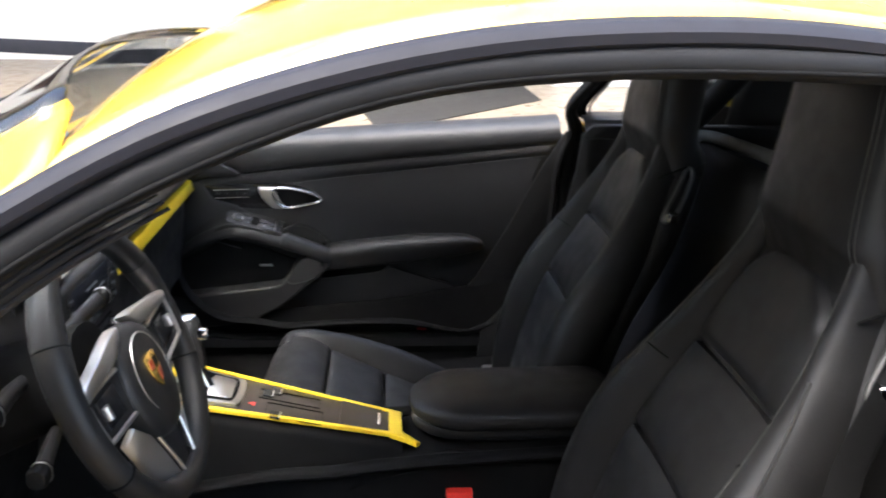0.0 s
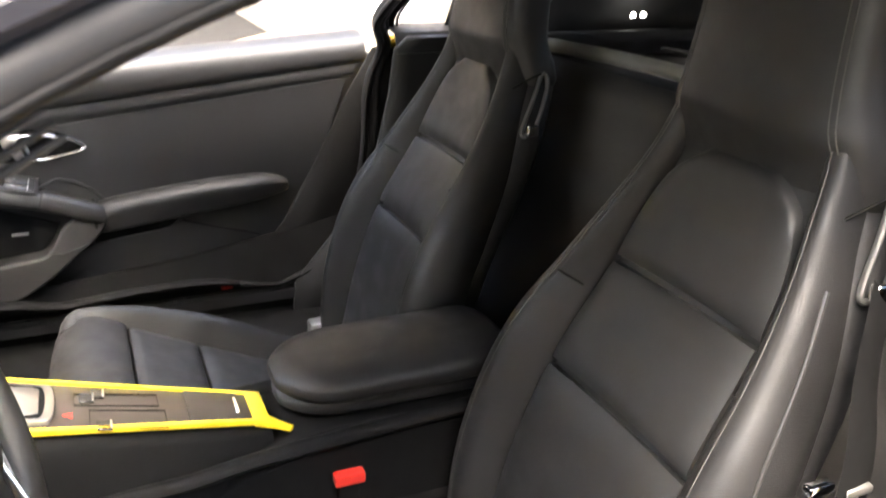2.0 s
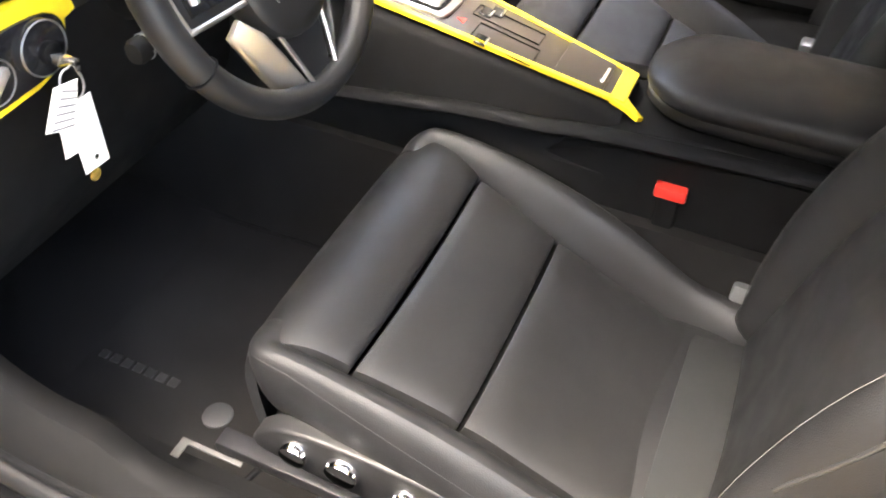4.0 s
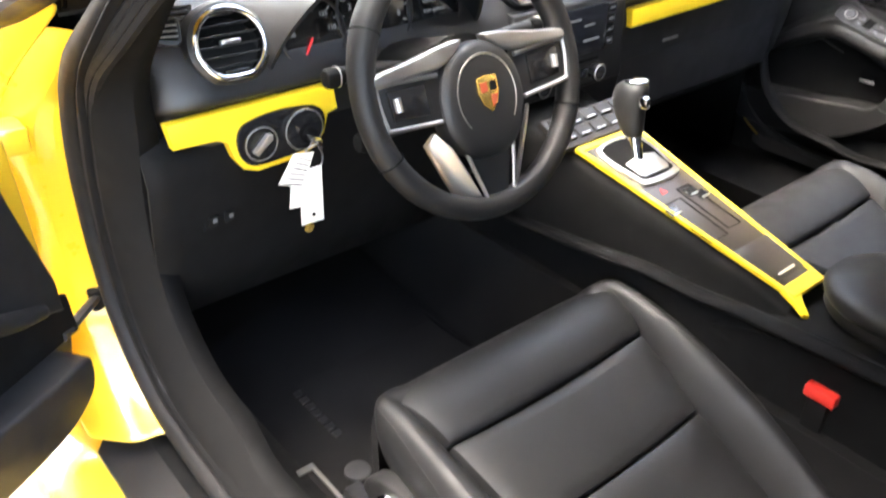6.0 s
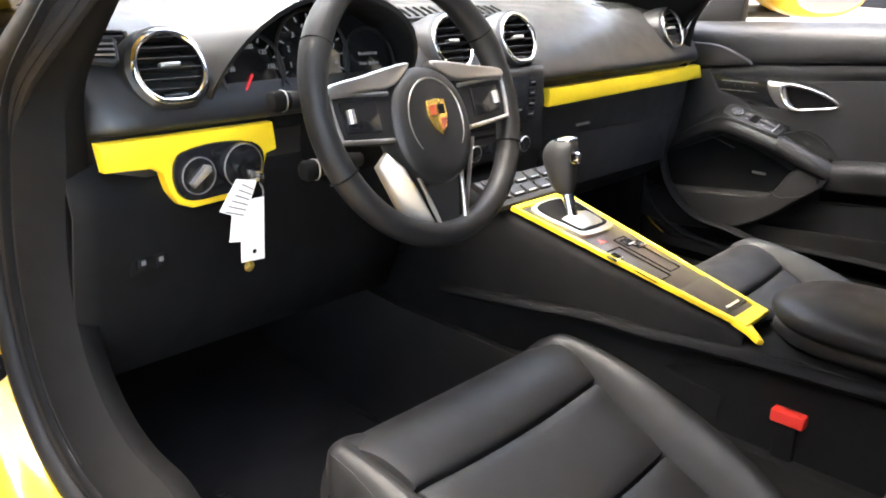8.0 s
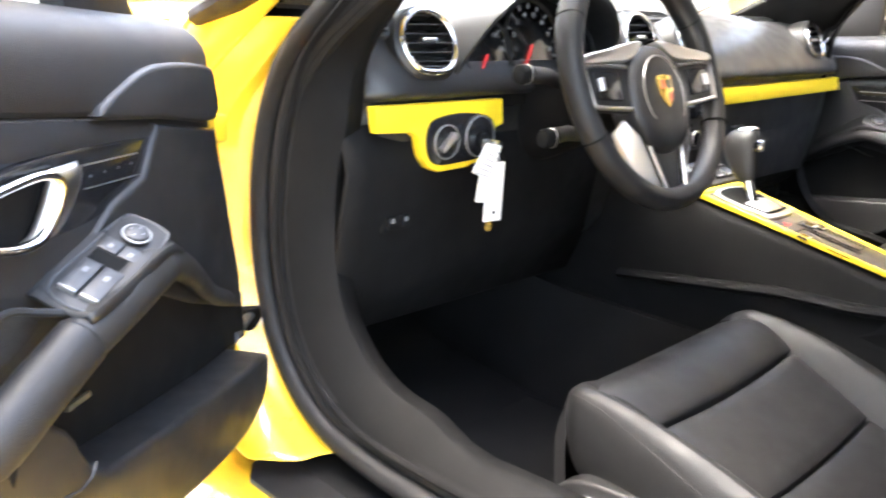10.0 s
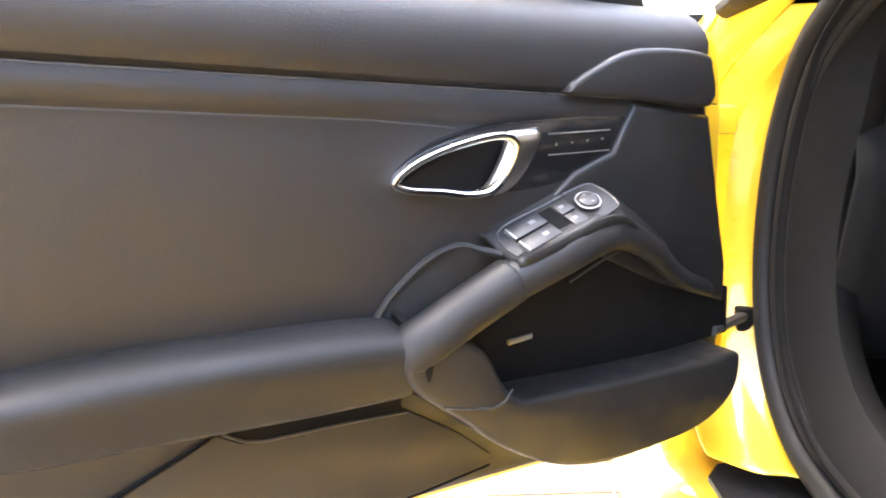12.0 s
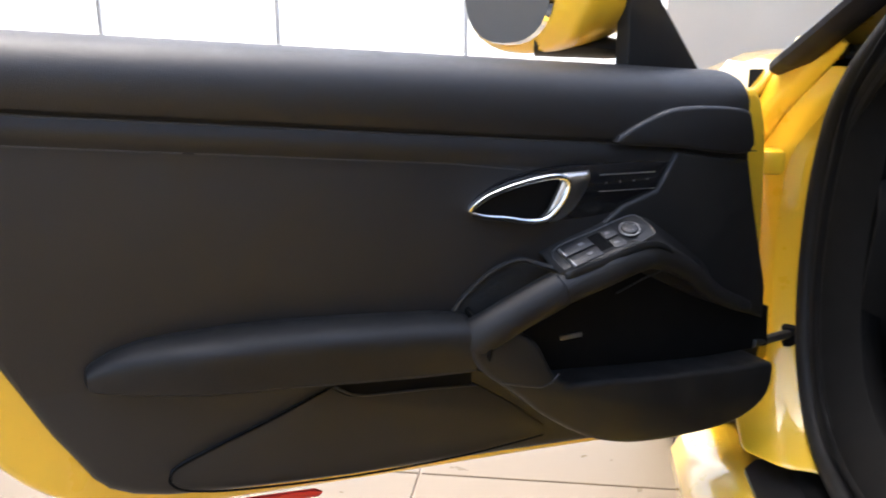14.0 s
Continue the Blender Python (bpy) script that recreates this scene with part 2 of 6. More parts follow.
EDGING = mat("shell_edging", (0.016, 0.0155, 0.015), 0.45, vary=0.06)


def glass_material(name, tint, rough=0.0):
    m = bpy.data.materials.new(name)
    m.use_nodes = True
    b = m.node_tree.nodes["Principled BSDF"]
    b.inputs["Base Color"].default_value = (*tint, 1)
    b.inputs["Roughness"].default_value = rough
    b.inputs["Transmission Weight"].default_value = 1.0
    b.inputs["IOR"].default_value = 1.45
    return m


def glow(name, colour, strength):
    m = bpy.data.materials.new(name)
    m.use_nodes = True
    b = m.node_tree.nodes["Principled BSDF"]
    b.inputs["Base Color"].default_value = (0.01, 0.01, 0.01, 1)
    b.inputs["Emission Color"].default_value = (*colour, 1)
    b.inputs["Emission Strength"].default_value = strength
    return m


CONSOLE = mat("console_satin", (0.030, 0.025, 0.022), 0.33, vary=0.1, rvary=0.05)
TINTED = glass_material("tinted_glass", (0.10, 0.115, 0.125))
BUTTON = mat("grey_button", (0.0125, 0.0125, 0.0135), 0.42, vary=0.06, patch=30)
MARK = mat("pale_marking", (0.12, 0.12, 0.125), 0.5, vary=0.03)
PADGREY = mat("grey_padding", (0.10, 0.103, 0.095), 0.6, grain=0.2, scale=700, vary=0.1)
GLASS = glass_material("window_glass", (0.93, 0.96, 0.95))
DIAL = glow("dial_marking", (0.75, 0.8, 0.9), 0.025)
NEEDLE = glow("red_needle", (0.9, 0.04, 0.05), 0.09)
LAMP = glow("lamp_lens", (1.0, 0.97, 0.9), 3.0)
DISPLAY = mat("dark_display", (0.012, 0.013, 0.016), 0.18, vary=0.1)
# emission stands in for overbright daylight in the distance
DAYGLOW = glow("daylight_glow", (1.0, 0.97, 0.92), 1.1)
MIRROR = mat("mirror_glass", (0.85, 0.87, 0.88), 0.03, metal=1.0, vary=0.0, rvary=0.0)


# ---- the hall ----
structure("floor", box(-14, 16, -14, 16, -0.2, -0.006, 0), GROUT, "cream tiled hall floor with brown joints", "floor", smooth=False)
structure("wall_east", box(13.0, 13.3, -14, 16, 0, 7.5, 0), WALLPAINT, "cream painted hall wall", "wall", smooth=False)
# west wall and its mullioned opening are added to shape side light
structure("wall_west", join(box(-13.3, -13.0, -5.5, 14, 0, 7.5, 0), box(-13.3, -13.0, -13, -5.5, 6.6, 7.5, 0)), DIMWALL, "added dim brown hall wall with an opening sized for side light", "wall", smooth=False)
front = structure("window_1", join(*[box(-13.2, -13.1, y - 0.04, y + 0.04, 0, 6.6, 0) for y in (-10.5, -8.0)], box(-13.19, -13.11, -13, -5.5, 3.0, 3.1, 0)), WHITEWALL, "white mullions of the glazed hall front", "window", smooth=False)
structure("ground", join(box(-90, -14, -90, 90, -0.25, -0.02, 0), box(-14, 30, 16, 90, -0.25, -0.02, 0), box(-14, 30, -90, -14, -0.25, -0.02, 0)), WHITEWALL, "bright paved forecourt outside the glazed front", "ground", smooth=False)
structure("wall_north", join(box(0.6, 13, 14.0, 14.3, 0, 7.5, 0), box(-13, 0.6, 14.0, 14.3, 6.6, 7.5, 0)), WALLPAINT, "cream painted hall wall beside a glazed front", "wall", smooth=False)
structure("window_2", join(*[box(x - 0.04, x + 0.04, 14.1, 14.2, 0, 6.6, 0) for x in (-9.6, -6.2, -2.8)], box(-13, 0.6, 14.11, 14.19, 3.0, 3.1, 0)), WHITEWALL, "white mullions of the glazed hall front", "window", smooth=False)
# added sheet that glows by itself in place of a bright outdoors
structure("backdrop", box(-60, 30, 45, 45.5, -0.02, 16, 0), DAYGLOW, "plain glowing sheet standing in for daylight outside the glazed front", "backdrop", smooth=False)
# unseen south wall, open on the left to light the hinge post
structure("wall_south", join(box(0, 13, -13.3, -13.0, 0, 7.5, 0), box(-13, 0, -13.3, -13.0, 6.6, 7.5, 0)), DIMWALL, "added unseen brown hall wall, part open to admit light", "wall", smooth=False)
# unseen ceiling, its opening placed to shape the top light
roofs = join(box(-13.3, -7.5, -13.3, 14.3, 7.5, 7.8, 0), box(7, 13.3, -13.3, 14.3, 7.5, 7.8, 0),
             box(-7.5, 7, -13.3, -10.5, 7.5, 7.8, 0), box(-7.5, 7, 12, 14.3, 7.5, 7.8, 0),
             *[box(-7.5, 7, y - 0.06, y + 0.06, 7.5, 7.75, 0) for y in (-7.5, -4.5, -1.5, 1.5, 4.5, 7.5, 10)],
             *[box(x - 0.06, x + 0.06, -10.5, 12, 7.5, 7.75, 0) for x in (-4, -0.5, 3)])
structure("ceiling", roofs, WHITEWALL, "added unseen white ceiling with a skylight grid sized for light", "ceiling", smooth=False)


# ---- car body ----
car = thing("sports_car", pose(0, 0, 0), "bright yellow two-door sports coupe with its driver door open", "car")

# the roof's side edge above the windows, front to rear
EDGE_PTS = [V(-0.855, 0.52, 0.888), V(-0.799, 0.26, 1.004), V(-0.738, 0.055, 1.117), V(-0.683, -0.13, 1.214), V(-0.634, -0.34, 1.268),
            V(-0.602, -0.57, 1.282), V(-0.589, -0.78, 1.266), V(-0.592, -1.03, 1.228), V(-0.62, -1.30, 1.159), V(-0.678, -1.62, 1.055), V(-0.735, -1.95, 0.95)]
EDGE = crom(EDGE_PTS, 8)
edge_x = curve([(p.y, p.x) for p in EDGE_PTS[::-1]])
edge_z = curve([(p.y, p.z) for p in EDGE_PTS[::-1]])


def rail_x(z, y):
    """How far out the side of the cabin stands at a height (left side)."""
    if z < 0.93:
        return -0.775
    return -0.775 + (edge_x(y) + 0.012 + 0.775) * (z - 0.93) / max(edge_z(y) - 0.93, 0.05)


def mirrored(pts):
    return [V(-p.x, p.y, p.z) for p in pts]


def roof_rows(edge, inset, rise, n=14):
    rows = []
    for p in edge:
        half = -p.x - inset
        rows.append([V(-half + 2 * half * i / n, p.y, p.z + rise * (1 - (2 * i / n - 1) ** 2) + inset * 0.45) for i in range(n + 1)])
    return rows


top_edge = [p for p in EDGE if -1.22 < p.y < 0.0]
part("roof", loft(roof_rows(top_edge, 0.0, 0.07), closed=False), YELLOW, car, solid=-0.012)
part("headliner", loft([[p - V(0, 0, 0.05) for p in r] for r in roof_rows(top_edge, 0.03, 0.065)], closed=False), LINER, car, "dark cloth headliner", solid=-0.01)


def flank(edge, width, crown):
    """A pillar's outer strip, from the window edge over to the glass, curved like the roof."""
    rows = []
    for p in edge:
        sd = -1 if p.x < 0 else 1
        rows.append([p + V(-sd * width * k, 0.03 * k, crown * (1 - (1 - width * k / 0.53) ** 2) + (0.0 if k else -0.004)) for k in (0.0, 0.06, 0.2, 0.45, 0.75, 1.0)])
    return loft(rows, closed=False)


front_edge = [p for p in EDGE if p.y > -0.04]
rear_edge = [p for p in EDGE if p.y < -1.16]
for e in (front_edge, mirrored(front_edge)):
    part("front_pillar", flank(e, 0.15, 0.075), YELLOW, car, solid=-0.01)
for e in (rear_edge, mirrored(rear_edge)):
    part("rear_pillar", flank(e, 0.10, 0.075), YELLOW, car, solid=-0.01)

wind = [[V(-1, 0, 0) * (-p.x - 0.145) * (1 - 2 * i / 12) + V(0, p.y + 0.03 + 0.10 * (1 - (2 * i / 12 - 1) ** 2), p.z + 0.030 + 0.025 * (1 - (2 * i / 12 - 1) ** 2)) for i in range(13)] for p in front_edge]
ws = part("windscreen", loft(wind, closed=False), GLASS, car, "clear raked windscreen", solid=0.005)
ws.visible_shadow = False
back = [[V(-1, 0, 0) * (-p.x - 0.09) * (1 - 2 * i / 12) + V(0, p.y - 0.02, p.z + 0.022 + 0.03 * (1 - (2 * i / 12 - 1) ** 2)) for i in range(13)] for p in rear_edge]
rw = part("rear_window", loft(back, closed=False), TINTED, car, solid=0.005)
rw.visible_shadow = False

# rear roof posts, closing the tail beside the rear window
for s in (-1, 1):
    post, lining = [], []
    for p in [q for q in EDGE if q.y < -1.12]:
        low = V(s * 0.80, p.y, 0.96)
        e = V(-p.x * s, p.y, p.z)
        post.append([e + V(0, 0, 0.012), e.lerp(low, 0.33) + V(s * 0.012, 0, 0), e.lerp(low, 0.67) + V(s * 0.012, 0, 0), low])
        lining.append([e + V(-s * 0.14, 0, 0.018), e + V(-s * 0.08, 0, 0.0), e + V(-s * 0.03, 0, -0.01), e.lerp(low, 0.5) + V(-s * 0.03, 0, 0), low + V(-s * 0.06, 0, -0.01)])
    part("rear_post", loft(post, closed=False), YELLOW, car, solid=0.01 * s)
    part("rear_post_lining", loft(lining, closed=False), LINER, car, "dark rear post lining", solid=0.006 * s)

# front wings and bonnet
def nose(y):
    k = max(0.0, (y - 0.9) / 1.0)
    crest = 0.925 - 0.16 * k * k
    half = 0.885 - 0.05 * k * k
    mid = 0.90 - 0.16 * max(0.0, (y - 0.75)) ** 0.9
    pts = [(half - 0.01, 0.20), (half, 0.45), (half - 0.005, 0.62), (half - 0.012, 0.76), (half - 0.045, crest - 0.03), (half - 0.12, crest),
           (half - 0.25, crest - 0.02), (half - 0.35, mid - 0.06), (half - 0.55, mid - 0.015), (0.0, mid)]
    side = [V(-x, y, z) for x, z in pts]
    return side + [V(x, y, z) for x, z in pts[::-1][1:]]


def front_side(y):
    k = max(0.0, (y - 0.9) / 1.0)
    crest, half = 0.925 - 0.16 * k * k, 0.885 - 0.05 * k * k
    up = 0.925
    return [V(-x, y, z) for x, z in [(half - 0.01, 0.20), (half, 0.45), (half - 0.005, 0.62), (half - 0.012, 0.76), (half - 0.030, crest - 0.045), (half - 0.055, up - 0.008), (half - 0.085, up + 0.004), (half - 0.14, up + 0.010), (half - 0.21, up + 0.006), (half - 0.28, up - 0.012)]]


ys = [0.78 + 0.15 * i for i in range(8)]
tip = [[V(p.x * k, 1.83 + dy, 0.50 + (p.z - 0.50) * (0.4 + 0.6 * k)) for p in nose(1.83)] for dy, k in ((0.08, 0.97), (0.15, 0.90), (0.20, 0.78), (0.225, 0.60), (0.23, 0.02))]
part("front_wings_and_bonnet", loft([nose(y) for y in ys] + tip, closed=False), YELLOW, car, solid=-0.01)
for s in (-1, 1):
    rows = [[V(p.x * -s, p.y, p.z) for p in front_side(y)] for y in (0.425, 0.44, 0.5, 0.62, 0.785)]
    part("wing_panel", loft(rows, closed=False), YELLOW, car, solid=0.01)
part("cowl", loft([[V(x, 0.56 + 0.20 * (1 - (x / 0.8) ** 2), 0.915), V(x, 0.66 + 0.18 * (1 - (x / 0.8) ** 2), 0.90), V(x, 0.80 + 0.1 * (1 - (x / 0.8) ** 2), 0.885)] for x in [-0.63 + 0.105 * i for i in range(13)]], closed=False), RUBBER, car, solid=0.01)

# road wheels, each on a near-black disc painted as the arch's shade
for s in (-1, 1):
    for y, x in ((1.28, 0.878), (-1.40, 0.908)):
        well = part("road_wheel", disc(0.362, 0.02, axes(V(s * (x - 0.016), y, 0.330), V(0, s, 0), V(0, 0, 1)), 40, 0.004), BLACK_SHADE, car)
        flat_ring = [(0.225, 0.0), (0.235, 0.010), (0.300, 0.014), (0.322, 0.004), (0.330, -0.030), (0.330, -0.190), (0.315, -0.215), (0.225, -0.215)]
        turn_ = [[V(s * (x + d), y + r * math.cos(a), 0.330 + r * math.sin(a)) for r, d in flat_ring] for a in [2 * math.pi * i / 40 for i in range(41)]]
        part("tyre", loft(turn_, closed=False), RUBBER, well, "black road tyre")
        spokes = [disc(0.228, 0.012, axes(V(s * (x - 0.030), y, 0.330), V(0, s, 0), V(0, 0, 1)), 40, 0.003), disc(0.055, 0.03, axes(V(s * (x - 0.025), y, 0.330), V(0, s, 0), V(0, 0, 1)), 24, 0.006)]
        for i in range(5):
            a = 2 * math.pi * i / 5
            spokes.append(tube([V(s * (x - 0.004), y + r * math.cos(a), 0.330 + r * math.sin(a)) for r in (0.04, 0.13, 0.222)], [0.030, 0.022, 0.026], 8, flat=0.4, up=V(1, 0, 0)))
        part("rim", join(*spokes), SILVER, well, "silver five-spoke rim")

# rear quarter, behind the door opening
def quarter(s):
    rows = []
    for y, top, half in ((-0.775, 0.965, 0.81), (-0.80, 0.968, 0.835), (-0.86, 0.97, 0.83), (-1.0, 0.975, 0.87), (-1.25, 0.97, 0.90), (-1.6, 0.95, 0.90), (-2.0, 0.92, 0.86), (-2.35, 0.85, 0.74)):
        rows.append([V(s * h, y, z) for h, z in ((half - 0.10, top + 0.015), (half - 0.045, top + 0.005), (half - 0.01, top - 0.05), (half, top - 0.16), (half, 0.5), (half - 0.02, 0.22))])
    return loft(rows, closed=False)


for s in (-1, 1):
    part("rear_quarter", quarter(s), YELLOW, car, solid=0.012 * -s)

# the door opening: jamb, seal, sill
OPEN = [(-0.42, 0.385), (-0.1, 0.385), (0.12, 0.388), (0.235, 0.415), (0.315, 0.49), (0.352, 0.60), (0.352, 0.72), (0.325, 0.82), (0.275, 0.895), (0.175, 0.968),
        (0.055, 1.070), (-0.105, 1.166), (-0.287, 1.228), (-0.48, 1.247), (-0.69, 1.244), (-0.81, 1.236), (-0.858, 1.208), (-0.836, 1.150), (-0.798, 1.090), (-0.760, 1.02),
        (-0.735, 0.96), (-0.714, 0.87), (-0.68, 0.68), (-0.62, 0.49), (-0.535, 0.40)]


def opening(s, grow=0.0, out=0.0):
    """The rim of a door opening, drawn in or out; above the waist it shrinks less."""
    cy, cz, pts = -0.28, 0.8, []
    for y, z in OPEN:
        d = Vector((y - cy, z - cz)).normalized() * (grow * (1.0 if z < 0.9 or grow > 0 else max(0.25, 1 - (z - 0.9) * 5)))
        x = rail_x(z, y) - out
        if s > 0 and y < -0.60 and z < 0.97:
            y -= 0.045 - 0.020 * (z > 0.86)
        elif s > 0 and y < -0.68 and z > 0.97:
            y += 0.025
        elif s > 0 and y > -0.30 and z > 0.88:
            y += 0.055 * min(1.0, (z - 0.88) / 0.09) * min(1.0, (y + 0.30) / 0.12)
        pts.append(V(x * -s, y + d.x, z + d.y))
    return crom(pts, 5, closed=True)


for s in (-1, 1):
    seal = part("door_seal", tube(opening(s, 0.0, 0.0), 0.015, 12, True), SATIN, car, "black ribbed rubber door seal")
    part("seal_lip", tube(opening(s, -0.022, -0.014), 0.009, 8, True), SATIN, seal)
    # ribs running down the front post and along the sill
    for k in (1, 2, 3) if s < 0 else ():
        run = []
        for p in opening(s, 0.0, 0.0):
            if p.y > -0.52 and p.z < 1.17 and (p.y > -0.2 or p.z < 0.8):
                high = max(0.0, min(1.0, (p.z - 0.78) / 0.30))
                low = max(0.0, min(1.0, (0.22 - p.y) / 0.14)) * (p.z < 0.52)
                out_ = V(0, p.y + 0.28, p.z - 0.8).normalized()
                run.append(p - out_ * ((0.018 + 0.011 * k) * (1 - high) + (0.010 + 0.007 * k) * high) * (1 - low) - V(s * (0.004 * k + 0.020 * k * low), 0, (0.018 + 0.005 * k) * low * (k > 1)))
        run.sort(key=lambda p: (p.y if p.z < 0.44 and p.y < 0.12 else 0.12 + p.z))
        part("post_rib", tube(run, [(0.0075 if k != 2 else 0.0088) * max(0.05, min(1.0, (1.17 - p.z) / 0.14)) for p in run], 8), SATIN, seal)
    # satin black moulding under the roof edge
    rows = [[p + V(s * 0.001, 0, 0.001), p + V(s * 0.010, 0, -0.003), p + V(s * 0.016, 0, -0.010), p + V(s * 0.015, 0, -0.017), p + V(s * 0.006, 0, -0.023), p + V(-s * 0.02, 0, -0.025)] for p in (EDGE if s < 0 else mirrored(EDGE)) if -1.30 < p.y < 0.42]
    part("window_gasket", loft(rows, closed=False), GASKET, car, "satin black moulding under the roof edge", solid=0.002)
    # ribs and glass edge down the rear post of the opening
    run = [p for p in opening(s, 0.0, 0.0) if p.y < -0.66 and 0.99 < p.z < 1.20]
    for out_, back_, r_, m_ in ((0.016, -0.022, 0.007, SATIN), (0.018, -0.036, 0.007, KNEE), (0.020, -0.050, 0.0032, PIPING)):
        part("rear_post_rib", tube([p + V(s * out_, back_, 0) for p in run], r_, 8), m_, seal)
    rows = []
    for p in opening(s, 0.0, 0.0):
        out_ = V(0, p.y + 0.28, p.z - 0.8).normalized()
        fore = max(0.0, min(1.0, (p.y - 0.0) / 0.16))
        fore = fore * fore * (3 - 2 * fore)
        high = max(0.0, min(1.0, (p.z - 0.78) / 0.30))
        high = high * high * (3 - 2 * high)
        aft = max(0.0, min(1.0, (-0.35 - p.y) / 0.2))
        start = 0.048 - 0.034 * high - 0.030 * aft * (1 - high)
        wide = (0.030 + 0.036 * fore) * (1 - high) ** 1.6 * (1 - 0.7 * aft) + 0.004 * high
        deep = 0.026 + 0.010 * fore + 0.008 * high * (1 - aft) - 0.012 * aft
        rows.append([p + out_ * (0.004 - start) + V(s * (0.004 + 0.012 * high), 0, 0)] + [p - out_ * (start + wide * e) - V(s * (0.004 * (1 - high) + deep * e**1.4), 0, 0) for e in (0.0, 0.2, 0.45, 0.7, 0.9, 1.0)] + [p - out_ * (start + wide * 0.92) - V(s * (deep + 0.032 - 0.026 * high - 0.020 * aft + 0.020 * aft * high), 0, 0)])
    rows.append(rows[0])
    part("pillar_trim", loft(rows, closed=False), KNEE, car, solid=0.004)

# soft lining between the passenger window and the windscreen
lines = []
for z, xr, yr, xf, yf in ((0.915, 0.772, 0.25, 0.672, 0.53), (0.95, 0.757, 0.205, 0.632, 0.43), (1.00, 0.747, 0.165, 0.615, 0.33), (1.05, 0.733, 0.118, 0.597, 0.225), (1.12, 0.705, 0.03, 0.57, 0.09), (1.18, 0.675, -0.09, 0.545, -0.03), (1.215, 0.645, -0.21, 0.525, -0.17)):
    b_, f_ = V(xr, yr, z), V(xf, yf, z + 0.004)
    m_ = b_.lerp(f_, 0.45) + V(-0.014, -0.016, 0)
    lines.append([b_ + V(0.03, 0.035, 0), b_ + V(0.006, 0.006, 0), b_, b_.lerp(m_, 0.6) + V(-0.004, -0.004, 0), m_, m_.lerp(f_, 0.55) + V(-0.004, -0.004, 0), f_, f_ + V(0.02, 0.03, 0)])
part("pillar_lining", loft(lines, closed=False), PLASTIC, car, "smooth dark windscreen pillar lining", solid=0.004, sub=1)

# painted rear edge of the opening
for s in (-1, 1):
    rows = []
    for p in opening(s, 0.008, 0.004):
        if p.y < -0.50 and p.z < 0.985 and p.z > 0.40:
            f = (0.018 if s < 0 else 0.0) * min(1.0, max(0.0, (1.0 - p.z) / 0.07)) ** 0.6
            rows.append([p + V(-s * 0.010, f * 0.3, 0), p + V(s * 0.010, f, 0), p + V(s * 0.028, f - 0.004, 0), p + V(s * 0.055, f - 0.025, 0.0), p + V(s * 0.078, f - 0.085, 0.0)])
    part("latch_post", loft(rows, closed=False), YELLOW, car, solid=-0.006 * s, sub=1)

# painted hinge post and fender edge
JAMB = [(0.20, 0.375), (0.285, 0.41), (0.362, 0.49), (0.393, 0.60), (0.393, 0.72), (0.372, 0.82), (0.325, 0.89), (0.285, 0.93)]


def jamb(s):
    rows = []
    for (y, z) in [tuple(p)[:2] for p in crom([V(y, z, 0) for y, z in JAMB], 4)]:
        k = 0.03 * max(0.0, 1 - abs(z - 0.62) / 0.25)
        lean = 0.35 * max(0.0, z - 0.80)
        thin = 1 - 0.42 * min(1.0, max(0.0, (z - 0.76) / 0.16))
        rows.append([V(s * (0.768 - lean), y - 0.02, z), V(s * (0.768 + 0.022 * thin - lean), y, z), V(s * (0.768 + 0.047 * thin - lean), y - 0.004 + k * 0.3, z), V(s * (0.768 + 0.067 * thin - lean), y + 0.01 + k, z),
                     V(s * (0.768 + 0.088 * thin - lean), y + 0.035 + k, z), V(s * (0.768 + 0.105 * thin - lean), y + 0.05, z)])
    return loft(rows, closed=False)


WINGX = curve([(0.30, 0.878), (0.45, 0.885), (0.62, 0.880), (0.76, 0.873), (0.88, 0.855), (0.917, 0.832), (0.955, 0.815)])


def wing_return(s):
    """Painted sheet from the hinge post out to the rear edge of the wing."""
    rows = []
    for y, z in JAMB[3:] + [(0.235, 0.968)]:
        lean = 0.35 * max(0.0, z - 0.80)
        thin = 1 - 0.42 * min(1.0, max(0.0, (z - 0.76) / 0.16))
        a, b = V(s * (0.768 + 0.096 * thin - lean), y + 0.045, z), V(s * WINGX(z), 0.428 - 0.5 * max(0.0, z - 0.90), z + 0.004)
        rows.append([a, a.lerp(b, 0.35) + V(s * 0.006, -0.004, 0), a.lerp(b, 0.7) + V(s * 0.006, -0.004, 0), b, b + V(-s * 0.004, 0.012, 0)])
    return loft(rows, closed=False)


for s in (-1, 1):
    part("wing_return", wing_return(s), YELLOW, car, solid=0.003 * s, sub=1)
    j = part("hinge_post", jamb(s), YELLOW, car, solid=0.004 * s, sub=1)
    for z in (0.50, 0.79):
        part("hinge", box(s * 0.848 - 0.022, s * 0.848 + 0.022, 0.345, 0.40, z - 0.018, z + 0.018, 0.006), YELLOW, j)
    part("fender_gap_liner", loft([[V(s * 0.78, 0.462, z), V(s * 0.82, 0.46, z), V(s * 0.862, 0.465, z)] for z in (0.72, 0.80, 0.86, 0.92)], closed=False), KNEE, car, solid=0.004)

